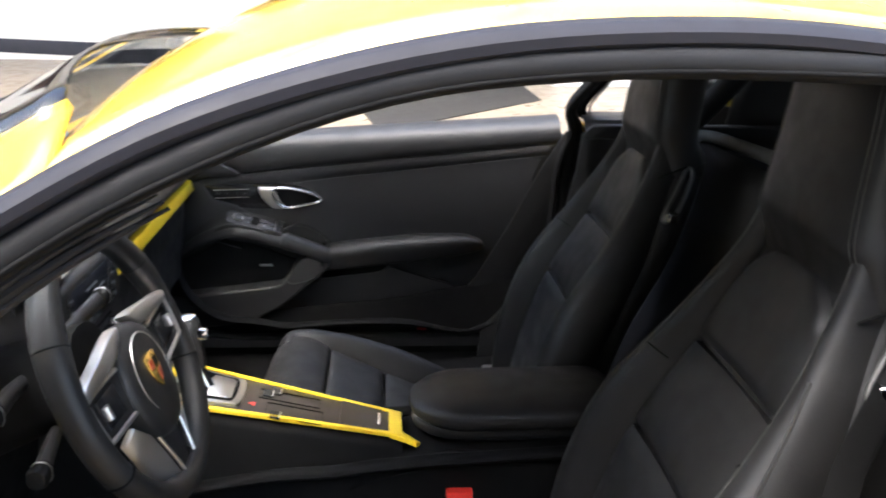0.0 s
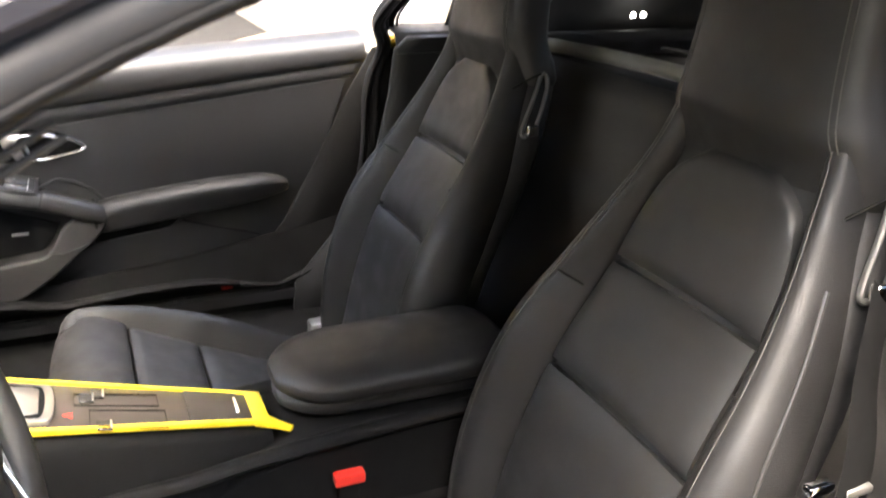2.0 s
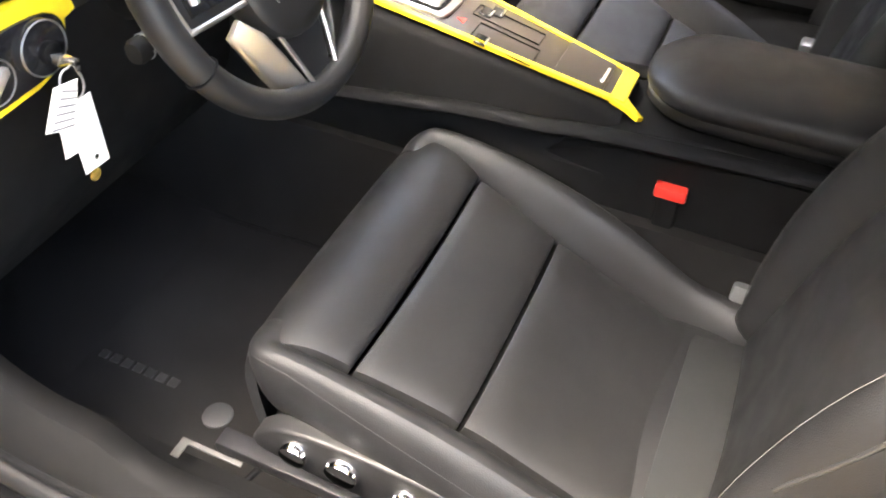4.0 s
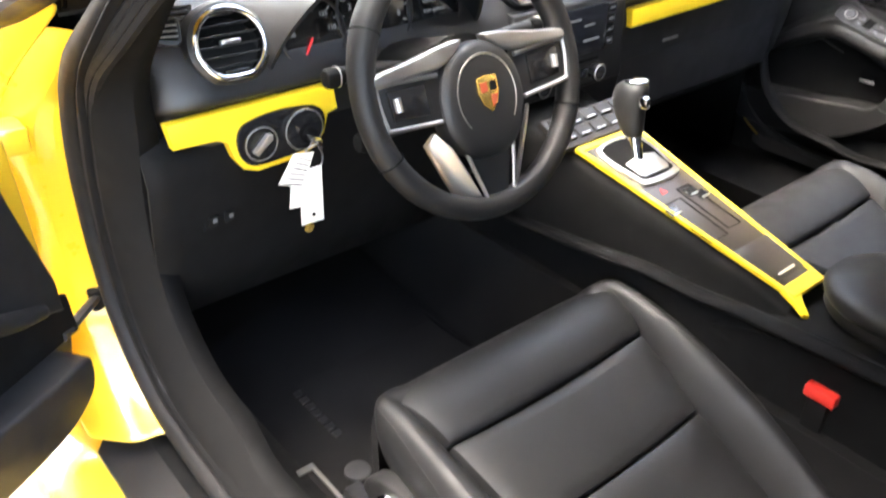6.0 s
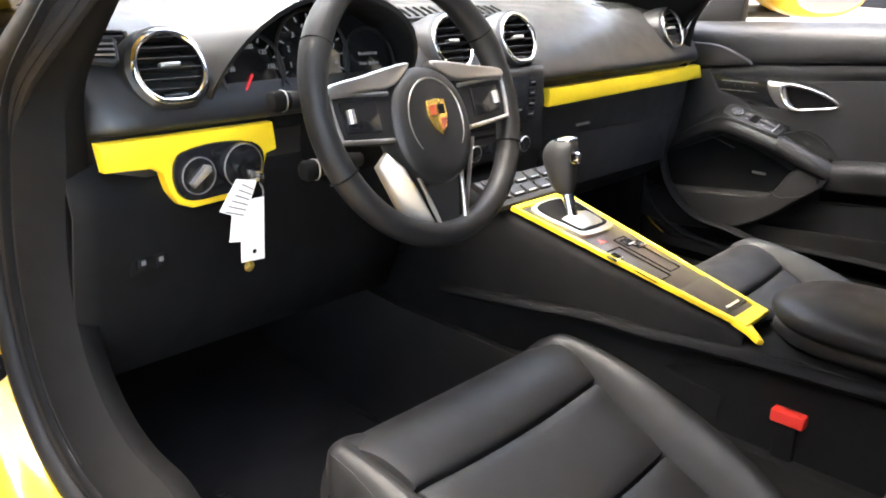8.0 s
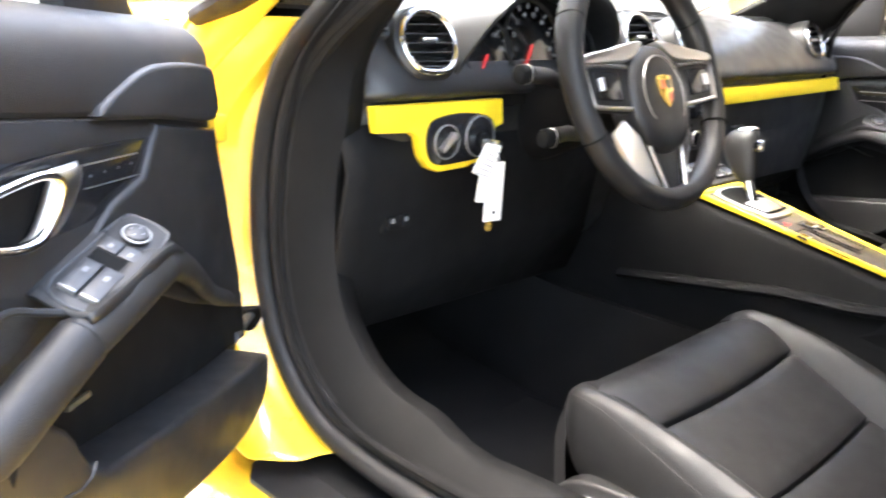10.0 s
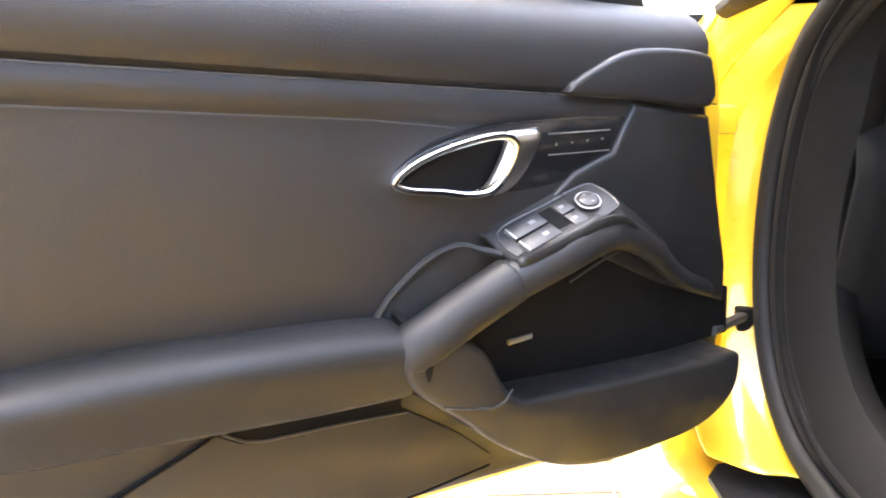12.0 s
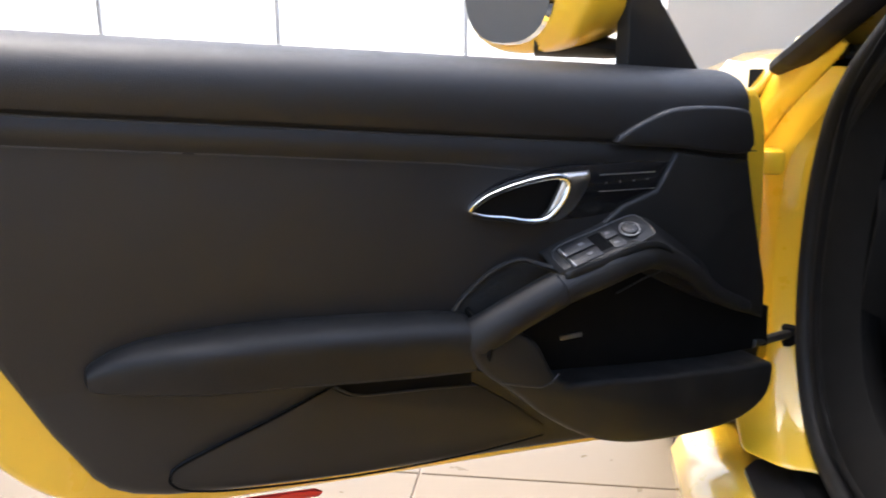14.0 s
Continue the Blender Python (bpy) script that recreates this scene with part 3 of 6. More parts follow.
for s in (-1, 1):
    sill = part("sill", loft([[V(s * x, y, z) for x, z in ((0.92, 0.19), (0.948, 0.25), (0.95, 0.285), (0.935, 0.312), (0.90, 0.325), (0.868, 0.338), (0.81, 0.335))] for y in (0.42, 0.25, 0.0, -0.3, -0.6, -0.82)], closed=False), YELLOW, car, solid=0.01 * s)
    part("step_plate", slab([(0.28, 0.0), (0.25, -0.022), (-0.75, -0.022), (-0.75, 0.09), (0.21, 0.09), (0.29, 0.05)], 0.030, axes(V(s * 0.845, 0, 0.345), V(0, 1, 0), V(-s, 0, 0)) if s < 0 else axes(V(s * 0.845, 0, 0.375), V(0, 1, 0), V(-s, 0, 0)), 0.010, 3), PLASTIC, sill)
    if s < 0:
        part("scuff_plate", slab([(0.035, -0.026), (0.024, -0.026), (0.024, -0.006), (-0.05, -0.006), (-0.05, 0.0), (0.035, 0.0)], 0.003, axes(V(-0.640, 0, 0.352), V(0, 1, 0), V(1, 0, 0)), 0.001), GUIDE, sill, "dull silver sill scuff plate")
    part("sill_board", loft([[V(s * x, y, z) for x, z in ((0.815, 0.338), (0.78, 0.345), (0.70, 0.335), (0.645, 0.315), (0.635, 0.20))] for y in (0.40, 0.1, -0.3, -0.80)], closed=False), KNEE, sill, solid=0.004)

# cabin floor, tunnel wall, bulkhead and rear deck
part("cabin_floor", loft([[V(-0.76, y, z + 0.10), V(-0.67, y, z + 0.085), V(-0.64, y, z), V(-0.16, y, z), V(-0.12, y, z + 0.22), V(0.12, y, z + 0.22), V(0.16, y, z), V(0.64, y, z), V(0.67, y, z + 0.085), V(0.76, y, z + 0.10)]
                          for y, z in ((0.95, 0.44), (0.80, 0.32), (0.62, 0.235), (0.3, 0.205), (-0.5, 0.205), (-0.95, 0.205))], closed=False), CARPET, car, "black carpeted cabin floor", solid=-0.01)
part("firewall", box(-0.75, 0.75, 0.93, 0.96, 0.3, 0.93, 0), CARPET, car)
for s in (-1, 1):
    # kick panels take the darkened plastic as footwell shade
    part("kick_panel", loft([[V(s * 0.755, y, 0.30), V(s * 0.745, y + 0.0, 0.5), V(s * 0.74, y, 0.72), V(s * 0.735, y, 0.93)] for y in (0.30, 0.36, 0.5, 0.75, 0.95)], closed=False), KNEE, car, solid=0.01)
    part("rear_side_trim", loft([[V(s * 0.75, y + 0.24 * k, 0.25), V(s * 0.75, y + 0.22 * k, 0.42), V(s * 0.745, y + 0.10 * k, 0.56), V(s * 0.73, y + 0.03 * k, 0.70), V(s * 0.71, y, 0.86), V(s * 0.69, y - 0.005, 0.955), V(s * 0.65, y - 0.02, 0.985)] for y, k in ((-0.755, 1), (-0.80, 0.8), (-0.92, 0.4), (-1.05, 0), (-1.3, 0), (-1.7, 0))], closed=False), PLASTIC, car, "black moulded side trim", solid=0.01)
part("side_filler", loft([[V(0.785, -0.40 + w, 0.25), V(0.785, -0.42 + w, 0.44), V(0.782, -0.52 + w, 0.56), V(0.778, -0.60 + w, 0.70), V(0.77, -0.68 + w, 0.86), V(0.76, -0.735 + w, 0.955)] for w in (0.0, -0.10, -0.22, -0.36)], closed=False), KNEE, car, solid=0.01)
part("inner_sill_trim", loft([[V(0.79, y, 0.27), V(0.79, y, z), V(0.786, y, z + 0.002), V(0.781, y, z - 0.006), V(0.772, y, 0.27)] for y, z in ((0.42, 0.452), (0.0, 0.470), (-0.3, 0.50), (-0.55, 0.545), (-0.78, 0.60))]), KNEE, car)
part("door_reflector", box(0.770, 0.781, -0.390, -0.364, 0.414, 0.430, 0.003), RED, car, "small red reflector by the sill")
part("pillar_shelf", loft([[V(0.80, y, 0.990), V(0.77, y, 1.0), V(0.71, y, 0.99), V(0.69, y, 0.95)] for y in (-0.765, -0.85, -0.95)], closed=False), PLASTIC, car, solid=0.006)
part("bulkhead", loft([[V(x, -0.83, 0.25), V(x, -0.90, 0.5), V(x, -0.965, 0.80), V(x, -0.985, 0.93), V(x, -1.02, 0.96)] for x in [-0.72 + 0.12 * i for i in range(13)]], closed=False), GREYCARPET, car, solid=0.02)
part("rear_deck", loft([[V(-0.72, y, z), V(-0.4, y, z + 0.01), V(0, y, z + 0.012), V(0.4, y, z + 0.01), V(0.72, y, z)] for y, z in ((-1.0, 0.90), (-1.2, 0.905), (-1.6, 0.905), (-2.0, 0.89))], closed=False), CARPET, car, solid=0.02)
part("hatch_rail", tube([V(x, -1.40, 0.955 + 0.004 * (1 - (x / 0.6) ** 2)) for x in [-0.6 + 0.1 * i for i in range(13)]], 0.005, 8), CHROME, car, "thin bright rail at the rear deck")
for y in (-1.342, -1.370):
    part("courtesy_lamp", disc(0.0065, 0.006, axes(V(0.650, y, 1.026), V(0, 1, 0), V(0, 0, -1)), 20, 0.002), LAMP, car, "small lit courtesy lamp")
part("hatch_lining", loft([[V(x, -1.58, 0.86), V(x, -1.60, 1.0), V(x, -1.605, 1.095 - 0.03 * (x / 0.62) ** 2), V(x, -1.63, 1.097 - 0.03 * (x / 0.62) ** 2)] for x in [-0.62 + 0.124 * i for i in range(11)]], closed=False), KNEE, car, solid=0.01)
part("tail_panel", loft([[V(x, -1.90, 0.97), V(x, -2.05, 0.965), V(x, -2.25, 0.93), V(x, -2.36, 0.85), V(x, -2.38, 0.6), V(x, -2.33, 0.3)] for x in [-0.75 + 0.15 * i for i in range(11)]], closed=False), YELLOW, car, solid=0.01)
bar = crom([V(-0.66, -0.97, 0.93), V(-0.55, -1.0, 0.985), V(-0.3, -1.01, 1.0), V(0, -1.012, 1.004), V(0.3, -1.01, 1.0), V(0.55, -1.0, 0.985), V(0.66, -0.97, 0.93)], 6)
part("cross_bar", tube(bar, 0.015, 12, flat=0.9, up=V(0, 0, 1)), PADGREY, car, "grey padded rear cross bar")
part("trim_seam", tube(crom([V(-0.700, -0.80, 0.838), V(-0.700, -0.88, 0.836), V(-0.700, -0.98, 0.830)], 4), 0.0014, 6), BLACK_SHADE, car)
# the opening is a near-black disc, its inner shade painted on
part("belt_slot", disc(0.016, 0.006, axes(V(-0.689, -0.79, 0.972), V(0, 1, 0), V(0, 0, 1)), 24, 0.002), BLACK_SHADE, car, "near-black disc for the shade of a round belt opening")
for s in (-1, 1):
    # rear hoop beside the quarter window
    part("rear_hoop", tube(crom([V(s * 0.60, -0.95, 0.96), V(s * 0.595, -1.03, 1.05), V(s * 0.55, -1.09, 1.15), V(s * 0.49, -1.06, 1.225)], 6), 0.028, 10), PLASTIC, car)
    part("quarter_trim", loft([[V(s * 0.745, y, 0.93), V(s * 0.735, y, 0.985), V(s * 0.725, y, 1.025), V(s * 0.735, y, 1.03)] for y in (-0.93, -1.05, -1.2, -1.35)], closed=False), KNEE, car, solid=0.006)
    q = part("quarter_window", loft([[V(s * 0.755, y, 0.985), V(s * -rail_x(zt, y), y, zt)] for y, zt in ((-0.90, 1.14), (-0.96, 1.21), (-1.02, 1.225), (-1.10, 1.21), (-1.18, 1.18))], closed=False), TINTED, car, solid=0.004)
    q.visible_shadow = False


# ---- doors ----
def sheet_between(top, low, bulge, n=8, steps=24, back=0.0):
    """A skin from the line low(a) to the line top(a), bulging inward in the middle."""
    rows = []
    for i in range(steps + 1):
        k = i / steps
        row = []
        for j in range(n + 1):
            t = j / n
            p, q = low(k), top(k)
            row.append(V(p.x + (q.x - p.x) * t, p.y + (q.y - p.y) * t + bulge * math.sin(math.pi * t) ** 0.8, p.z + (q.z - p.z) * t))
        rows.append(row)
    return loft(rows, closed=False)


def build_door(name, m, flip, label):
    """A door in its own frame: x runs rearwards from the hinge edge, y inward, z up."""
    door = thing(name, m, label, "car door", "car doors")

    def add0(nm, bm, material, parent=None, lab="", **kw):
        if flip:
            bm.transform(Matrix.Diagonal((1, -1, 1, 1)))
            bmesh.ops.reverse_faces(bm, faces=bm.faces)
        return part(nm, bm, material, parent or door, lab, local=True, **kw)

    def add_shifted(nm, bm, *rest, **kw):
        bm.transform(Matrix.Translation((0.012, -0.004, 0)))
        return add0(nm, bm, *rest, **kw)

    add = add0
    face = Matrix(((1, 0, 0, 0), (0, 0, 1, 0), (0, 1, 0, 0), (0, 0, 0, 1)))  # outline (x, z), thickness along +y

    def plate(pts, d0, h, bevel=0.003, seg=2, n=0):
        pts = [tuple(p)[:2] for p in crom([V(*p, 0) for p in pts], n, closed=True)] if n else pts
        return slab(pts, h, face @ Matrix.Translation((0, 0, d0)), bevel, seg)

    belt = lambda a: 0.921 + 0.066 * a
    line1 = lambda a: 0.812 + 0.102 * a
    line2 = lambda a: 0.777 + 0.110 * a
    # painted outer shell
    shell = [(0.025, 0.885), (0.002, 0.70), (0.002, 0.50), (0.025, 0.412), (0.10, 0.402), (0.40, 0.433), (0.70, 0.463), (0.90, 0.490), (1.0, 0.545), (1.05, 0.64), (1.09, 0.80), (1.135, 0.945), (0.9, 0.95), (0.5, 0.935), (0.12, 0.90)]
    add("outer_panel", plate(shell, -0.125, 0.105, 0.012, 3, n=4), YELLOW, lab="yellow painted door shell")
    add("bottom_seal", tube([V(0.04, -0.06, 0.402), V(0.12, -0.06, 0.397), V(0.40, -0.06, 0.426), V(0.70, -0.06, 0.456), V(0.89, -0.06, 0.482), V(0.99, -0.06, 0.536)], 0.009, 8), RUBBER)
    # trim panel
    body = [(0.078, 0.885), (0.056, 0.80), (0.030, 0.68), (0.008, 0.58), (0.0, 0.52), (0.03, 0.445), (0.10, 0.418), (0.44, 0.452), (0.72, 0.482), (0.90, 0.515), (0.955, 0.575), (0.998, 0.66), (1.07, 0.81), (1.13, 0.955), (0.55, 0.92), (0.2, 0.895)]
    trim = add("trim_panel", plate(body, -0.06, 0.056, 0.012, 3, n=4), DOORTRIM, lab="black moulded door trim panel")

    def L(f, d, a0=0.04, a1=1.02):
        return lambda k: V(a0 + (a1 - a0) * k, d, f(a0 + (a1 - a0) * k))

    # belt roll: section from the upper seam over the top to the glass
    rows = []
    for i in range(33):
        a = 0.075 + (1.125 - 0.075) * i / 32
        z1, zt = line1(a), belt(a)
        h = zt - z1
        endr = min(1.0, (a - 0.075) / 0.06) ** 0.5 if a < 0.135 else 1.0
        sect = ((-0.004, 0.0), (0.004, 0.03), (0.0085 * endr, 0.20), (0.0075 * endr, 0.42), (0.003, 0.63), (-0.008, 0.81), (-0.028, 0.93), (-0.055, 1.0), (-0.08, 1.0), (-0.10, 0.85))
        rows.append([V(a, d, z1 + 0.002 + (h - 0.002) * k) for d, k in sect])
    add("belt_pad", loft(rows, closed=False), DOORTRIM, trim, sub=1)
    # band between the two seams and the main field
    add("seam_band", sheet_between(L(line1, -0.002, 0.19, 1.10), L(line2, -0.002, 0.19, 1.10), 0.0055, 4), DOORTRIM, trim)
    add("field_panel", sheet_between(L(line2, -0.002, 0.19, 1.08), L(lambda a: 0.60 + 0.045 * a, -0.002, 0.19, 0.985), 0.007, 8), DOORTRIM, trim)
    # front corner flap below the belt
    add("corner_flap", plate([(0.305, 0.846), (0.26, 0.872), (0.20, 0.885), (0.098, 0.878), (0.078, 0.86), (0.080, 0.817), (0.2, 0.832)], -0.003, 0.017, 0.011, 3, n=3), DOORTRIM, trim)
    # front plastic carrier
    add("front_carrier", plate([(0.205, 0.828), (0.075, 0.806), (0.046, 0.70), (0.022, 0.62), (0.02, 0.57), (0.15, 0.62), (0.27, 0.68), (0.36, 0.72), (0.29, 0.765), (0.235, 0.78)], -0.003, 0.013, 0.006, 3), PLASTIC, trim)

    # armrest
    top = curve([(0.49, 0.655), (0.55, 0.668), (0.65, 0.680), (0.76, 0.690), (0.86, 0.691), (0.90, 0.685), (0.935, 0.668)])
    low = curve([(0.49, 0.592), (0.6, 0.602), (0.75, 0.620), (0.86, 0.632), (0.935, 0.645)])
    rings = []
    for i in range(29):
        a = 0.514 + 0.421 * i / 28
        k = 1.0 if a < 0.78 else 1 - 0.72 * ((a - 0.78) / 0.156) ** 2
        zt, zl, d = top(a), low(a), 0.052 * k + 0.002
        h = zt - zl
        rings.append([V(a, -0.01, zl), V(a, d * 0.72, zl), V(a, d * 0.88, zl + 0.06 * h), V(a, d * 0.95, zl + 0.35 * h), V(a, d, zl + 0.62 * h), V(a, d * 0.93, zl + 0.78 * h), V(a, d * 0.72, zl + 0.90 * h),
                      V(a, d * 0.35, zl + 0.98 * h), V(a, -0.01, zt)])
    arm = add("armrest", loft(rings), LEATHER, lab="padded black leather armrest", sub=1)
    add("armrest_seam", tube([V(0.5125, 0.0, 0.662), V(0.512, 0.042, 0.650), V(0.5115, 0.056, 0.627), V(0.5115, 0.05, 0.599), V(0.512, 0.0, 0.592)], 0.004, 6), BLACK_SHADE, arm)
    # storage slot, a flat near-black sheet for its shade, and lower panel
    add("slot_shade", plate([(0.70, 0.618), (0.505, 0.594), (0.505, 0.563), (0.64, 0.577), (0.665, 0.584)], -0.004, 0.0055, 0.0), BLACK_SHADE, trim)
    add("slot_lip", tube([V(0.50, 0.006, 0.562), V(0.56, 0.006, 0.570), V(0.645, 0.006, 0.579), V(0.662, 0.006, 0.584), V(0.682, 0.006, 0.597)], 0.0013, 6), PIPING, trim)
    add("lower_panel", plate([(0.845, 0.545), (0.76, 0.570), (0.684, 0.594), (0.663, 0.580), (0.50, 0.562), (0.44, 0.520), (0.396, 0.482), (0.402, 0.472), (0.52, 0.472), (0.66, 0.482), (0.79, 0.500), (0.845, 0.513), (0.862, 0.524), (0.862, 0.536)], -0.004, 0.0045, 0.002, 2), DOORTRIM, trim)

    add("panel_groove", tube(crom([V(a, 0.0042, z) for a, z in ((0.69, 0.5945), (0.76, 0.571), (0.843, 0.546), (0.862, 0.536), (0.863, 0.524), (0.845, 0.512), (0.79, 0.499), (0.66, 0.481), (0.52, 0.471), (0.40, 0.471))], 4), 0.0013, 6), BLACK_SHADE, trim)

    # lower front bin
    prof = [(0.520, 0.648), (0.534, 0.634), (0.528, 0.612), (0.505, 0.588), (0.465, 0.556), (0.43, 0.524), (0.375, 0.487), (0.32, 0.463), (0.25, 0.449), (0.14, 0.443), (0.085, 0.452), (0.05, 0.475), (0.043, 0.512), (0.055, 0.524), (0.12, 0.528), (0.25, 0.542), (0.36, 0.556), (0.402, 0.562), (0.424, 0.585), (0.445, 0.622), (0.48, 0.645)]
    add("door_bin", plate(prof, -0.004, 0.060, 0.022, 5, n=3), PLASTIC, lab="black moulded door bin")
    add("bin_lip", tube([V(0.495, 0.0555, 0.583), V(0.465, 0.0565, 0.573), V(0.438, 0.0565, 0.566), V(0.424, 0.0565, 0.569), V(0.414, 0.055, 0.578)], 0.0012, 6), PIPING, trim)
    # flat near-black sheet painted as the shade inside the bin
    add("bin_shade", plate([(0.44, 0.615), (0.40, 0.556), (0.25, 0.534), (0.0, 0.522), (0.005, 0.585), (0.12, 0.63), (0.20, 0.685), (0.33, 0.66)], -0.004, 0.008, 0.002), BLACK_SHADE, trim)
    add("bin_edge", tube([V(0.295, 0.01, 0.650), V(0.25, 0.01, 0.664), V(0.205, 0.01, 0.674)], 0.0014, 6), PIPING, trim)
    add("bin_plate", box(0.345, 0.378, 0.004, 0.008, 0.598, 0.604, 0.001), SILVER, trim)
    # pull handle: a leather bar from the armrest, then a bridge under the switches and a ridge down to the front edge
    path = crom([V(0.540, 0.020, 0.624), V(0.516, 0.042, 0.642), V(0.466, 0.047, 0.664), V(0.408, 0.050, 0.686)], 6)
    grip = add("pull_handle", tube(path, [0.020 + 0.0035 * min(1, i / 5) for i in range(19)], 14, flat=0.78, up=V(0.2, 1, 0.9)), LEATHER, lab="leather-wrapped pull handle", sub=1)
    path = crom([V(0.440, 0.0475, 0.6745), V(0.35, 0.052, 0.700), V(0.30, 0.051, 0.711), V(0.262, 0.044, 0.705), V(0.20, 0.032, 0.676), V(0.125, 0.018, 0.625), V(0.05, 0.006, 0.592)], 6)
    add("handle_bridge", tube(path, [0.0200, 0.0205, 0.021, 0.0215, 0.022, 0.0225, 0.0228] + [0.0228] * 6 + [0.0226 - 0.0005 * i for i in range(24)], 14, flat=0.78, up=V(0.2, 1, 0.9)), PLASTIC, grip, sub=1)
    # speaker pocket above the pull handle
    add("speaker_mesh", plate([(0.532, 0.660), (0.512, 0.682), (0.478, 0.704), (0.445, 0.714), (0.42, 0.708), (0.395, 0.690), (0.45, 0.665), (0.505, 0.645)], -0.002, 0.0075, 0.001), MESHY, trim)
    add("speaker_rim", tube(crom([V(0.533, 0.006, 0.660), V(0.513, 0.008, 0.683), V(0.479, 0.010, 0.706), V(0.447, 0.013, 0.715), V(0.425, 0.022, 0.709), V(0.405, 0.035, 0.703)], 5), 0.0035, 8), PLASTIC, trim)
    # switch console: a shelf rising from the handle bridge to the panel
    high = [V(0.445, 0.014, 0.705), V(0.40, 0.0, 0.724), V(0.34, -0.003, 0.741), V(0.29, -0.004, 0.754), V(0.255, -0.004, 0.753), V(0.218, 0.0, 0.730), V(0.15, 0.0, 0.69)]
    near = [V(0.430, 0.046, 0.702), V(0.40, 0.058, 0.708), V(0.35, 0.061, 0.719), V(0.30, 0.062, 0.730), V(0.262, 0.055, 0.724), V(0.215, 0.042, 0.696), V(0.13, 0.024, 0.640)]
    rows = [[u, u.lerp(l, 0.12) + V(0, 0.002, 0.001), u.lerp(l, 0.5) + V(0, 0, -0.004), u.lerp(l, 0.78) + V(0, 0, -0.006), l + V(0, 0, -0.001), l + V(0, 0.004, -0.008)] for u, l in list(zip(crom(high, 4), crom(near, 4)))[3:]]
    sw = add("switch_panel", loft(rows, closed=False), PLASTIC, lab="black window switch console", solid=-0.004)
    SW = axes(V(0.3338, 0.0335, 0.7258), V(-0.965, 0.0, 0.262), V(0.0, -0.90, 0.43))

    def quad(i0, i1, j0, j1):
        return [(i0, j0), (i1, j0), (i1, j1), (i0, j1)]

    rim_ = [tuple(p)[:2] for p in crom([V(-0.066, -0.0215, 0), V(0.0, -0.0235, 0), (V(0.052, -0.0225, 0)), V(0.0625, -0.014, 0), V(0.0635, 0.010, 0), V(0.054, 0.0225, 0), V(0.0, 0.0235, 0), V(-0.066, 0.0215, 0)], 4, closed=True)]
    add("switch_well", slab(rim_, 0.0035, SW, 0.001), PLASTIC, sw)
    # near-black sheet as the shade between the switches
    add("switch_gap", slab(quad(-0.018, 0.001, -0.018, 0.018), 0.0008, SW @ Matrix.Translation((0, 0, 0.0034)), 0), BLACK_SHADE, sw)
    add("well_rim", tube([SW @ V(x, y, 0.0035) for x, y in rim_], 0.0010, 6, True), PIPING, sw)
    for j0, j1 in ((-0.0185, -0.0008), (0.0008, 0.0185)):
        btn = add("window_switch", slab(quad(-0.060, -0.018, j0, j1), 0.008, SW, 0.002), BUTTON, sw)
        add("switch_edge", slab(quad(-0.0610, -0.0588, j0 + 0.001, j1 - 0.001), 0.0084, SW, 0.0006), STEEL, btn)
        add("switch_mark", slab(quad(-0.036, -0.029, (j0 + j1) / 2 - 0.0022, (j0 + j1) / 2 + 0.0022), 0.0004, SW @ Matrix.Translation((0, 0, 0.0079)), 0), MARK, btn)
        btn = add("mirror_switch", slab(quad(0.001, 0.019, j0, j1), 0.0065, SW, 0.0015), BUTTON, sw)
        add("switch_mark", slab(quad(0.005, 0.011, (j0 + j1) / 2 - 0.002, (j0 + j1) / 2 + 0.002), 0.0004, SW @ Matrix.Translation((0, 0, 0.0064)), 0), MARK, btn)
    kn = add("mirror_knob", disc(0.0112, 0.011, SW @ Matrix.Translation((0.036, 0, 0)), 28, 0.003), BUTTON, sw)
    add("knob_ring", tube([SW @ p for p in ring(V(0.036, 0, 0.0075), V(1, 0, 0), V(0, 1, 0), 0.0124, 0.0124, 32)], 0.0010, 8, True), STEEL, kn)
    for da in range(4):
        add("knob_mark", disc(0.0011, 0.0005, SW @ Matrix.Translation((0.036 + 0.0062 * math.cos(da * math.pi / 2), 0.0062 * math.sin(da * math.pi / 2), 0.0108)), 10, 0), MARK, kn)
    # inner handle with its leaf-shaped bezel
    add = add_shifted
    bez = [(0.502, 0.781), (0.485, 0.797), (0.452, 0.811), (0.41, 0.819), (0.36, 0.822), (0.28, 0.821), (0.196, 0.816), (0.202, 0.80), (0.218, 0.778), (0.245, 0.764), (0.31, 0.752), (0.38, 0.752), (0.45, 0.762), (0.49, 0.770)]
    bz = add("handle_bezel", plate(bez, -0.002, 0.010, 0.004, 2, n=3), GLOSS, lab="gloss black leaf-shaped handle surround")
    loop = crom([V(0.497, 0.010, 0.780), V(0.478, 0.015, 0.795), V(0.445, 0.020, 0.806), V(0.410, 0.025, 0.8125), V(0.388, 0.028, 0.8130), V(0.377, 0.030, 0.806), V(0.377, 0.030, 0.796), V(0.386, 0.028, 0.778), V(0.402, 0.025, 0.7635), V(0.424, 0.020, 0.7615), V(0.452, 0.015, 0.767), V(0.483, 0.011, 0.772)], 5, closed=True)
    hd = add("inner_handle", tube(loop, 0.0052, 10, True, flat=0.8), CHROME, bz, lab="satin chrome inner door handle")
    # flat dark plate stands for the shaded hollow behind the handle
    add("handle_cup", plate([(p.x, p.z) for p in loop[::3]], 0.006, 0.005, 0.0), KNEE, bz)
    rows = []
    for i in range(11):
        q = i / 10
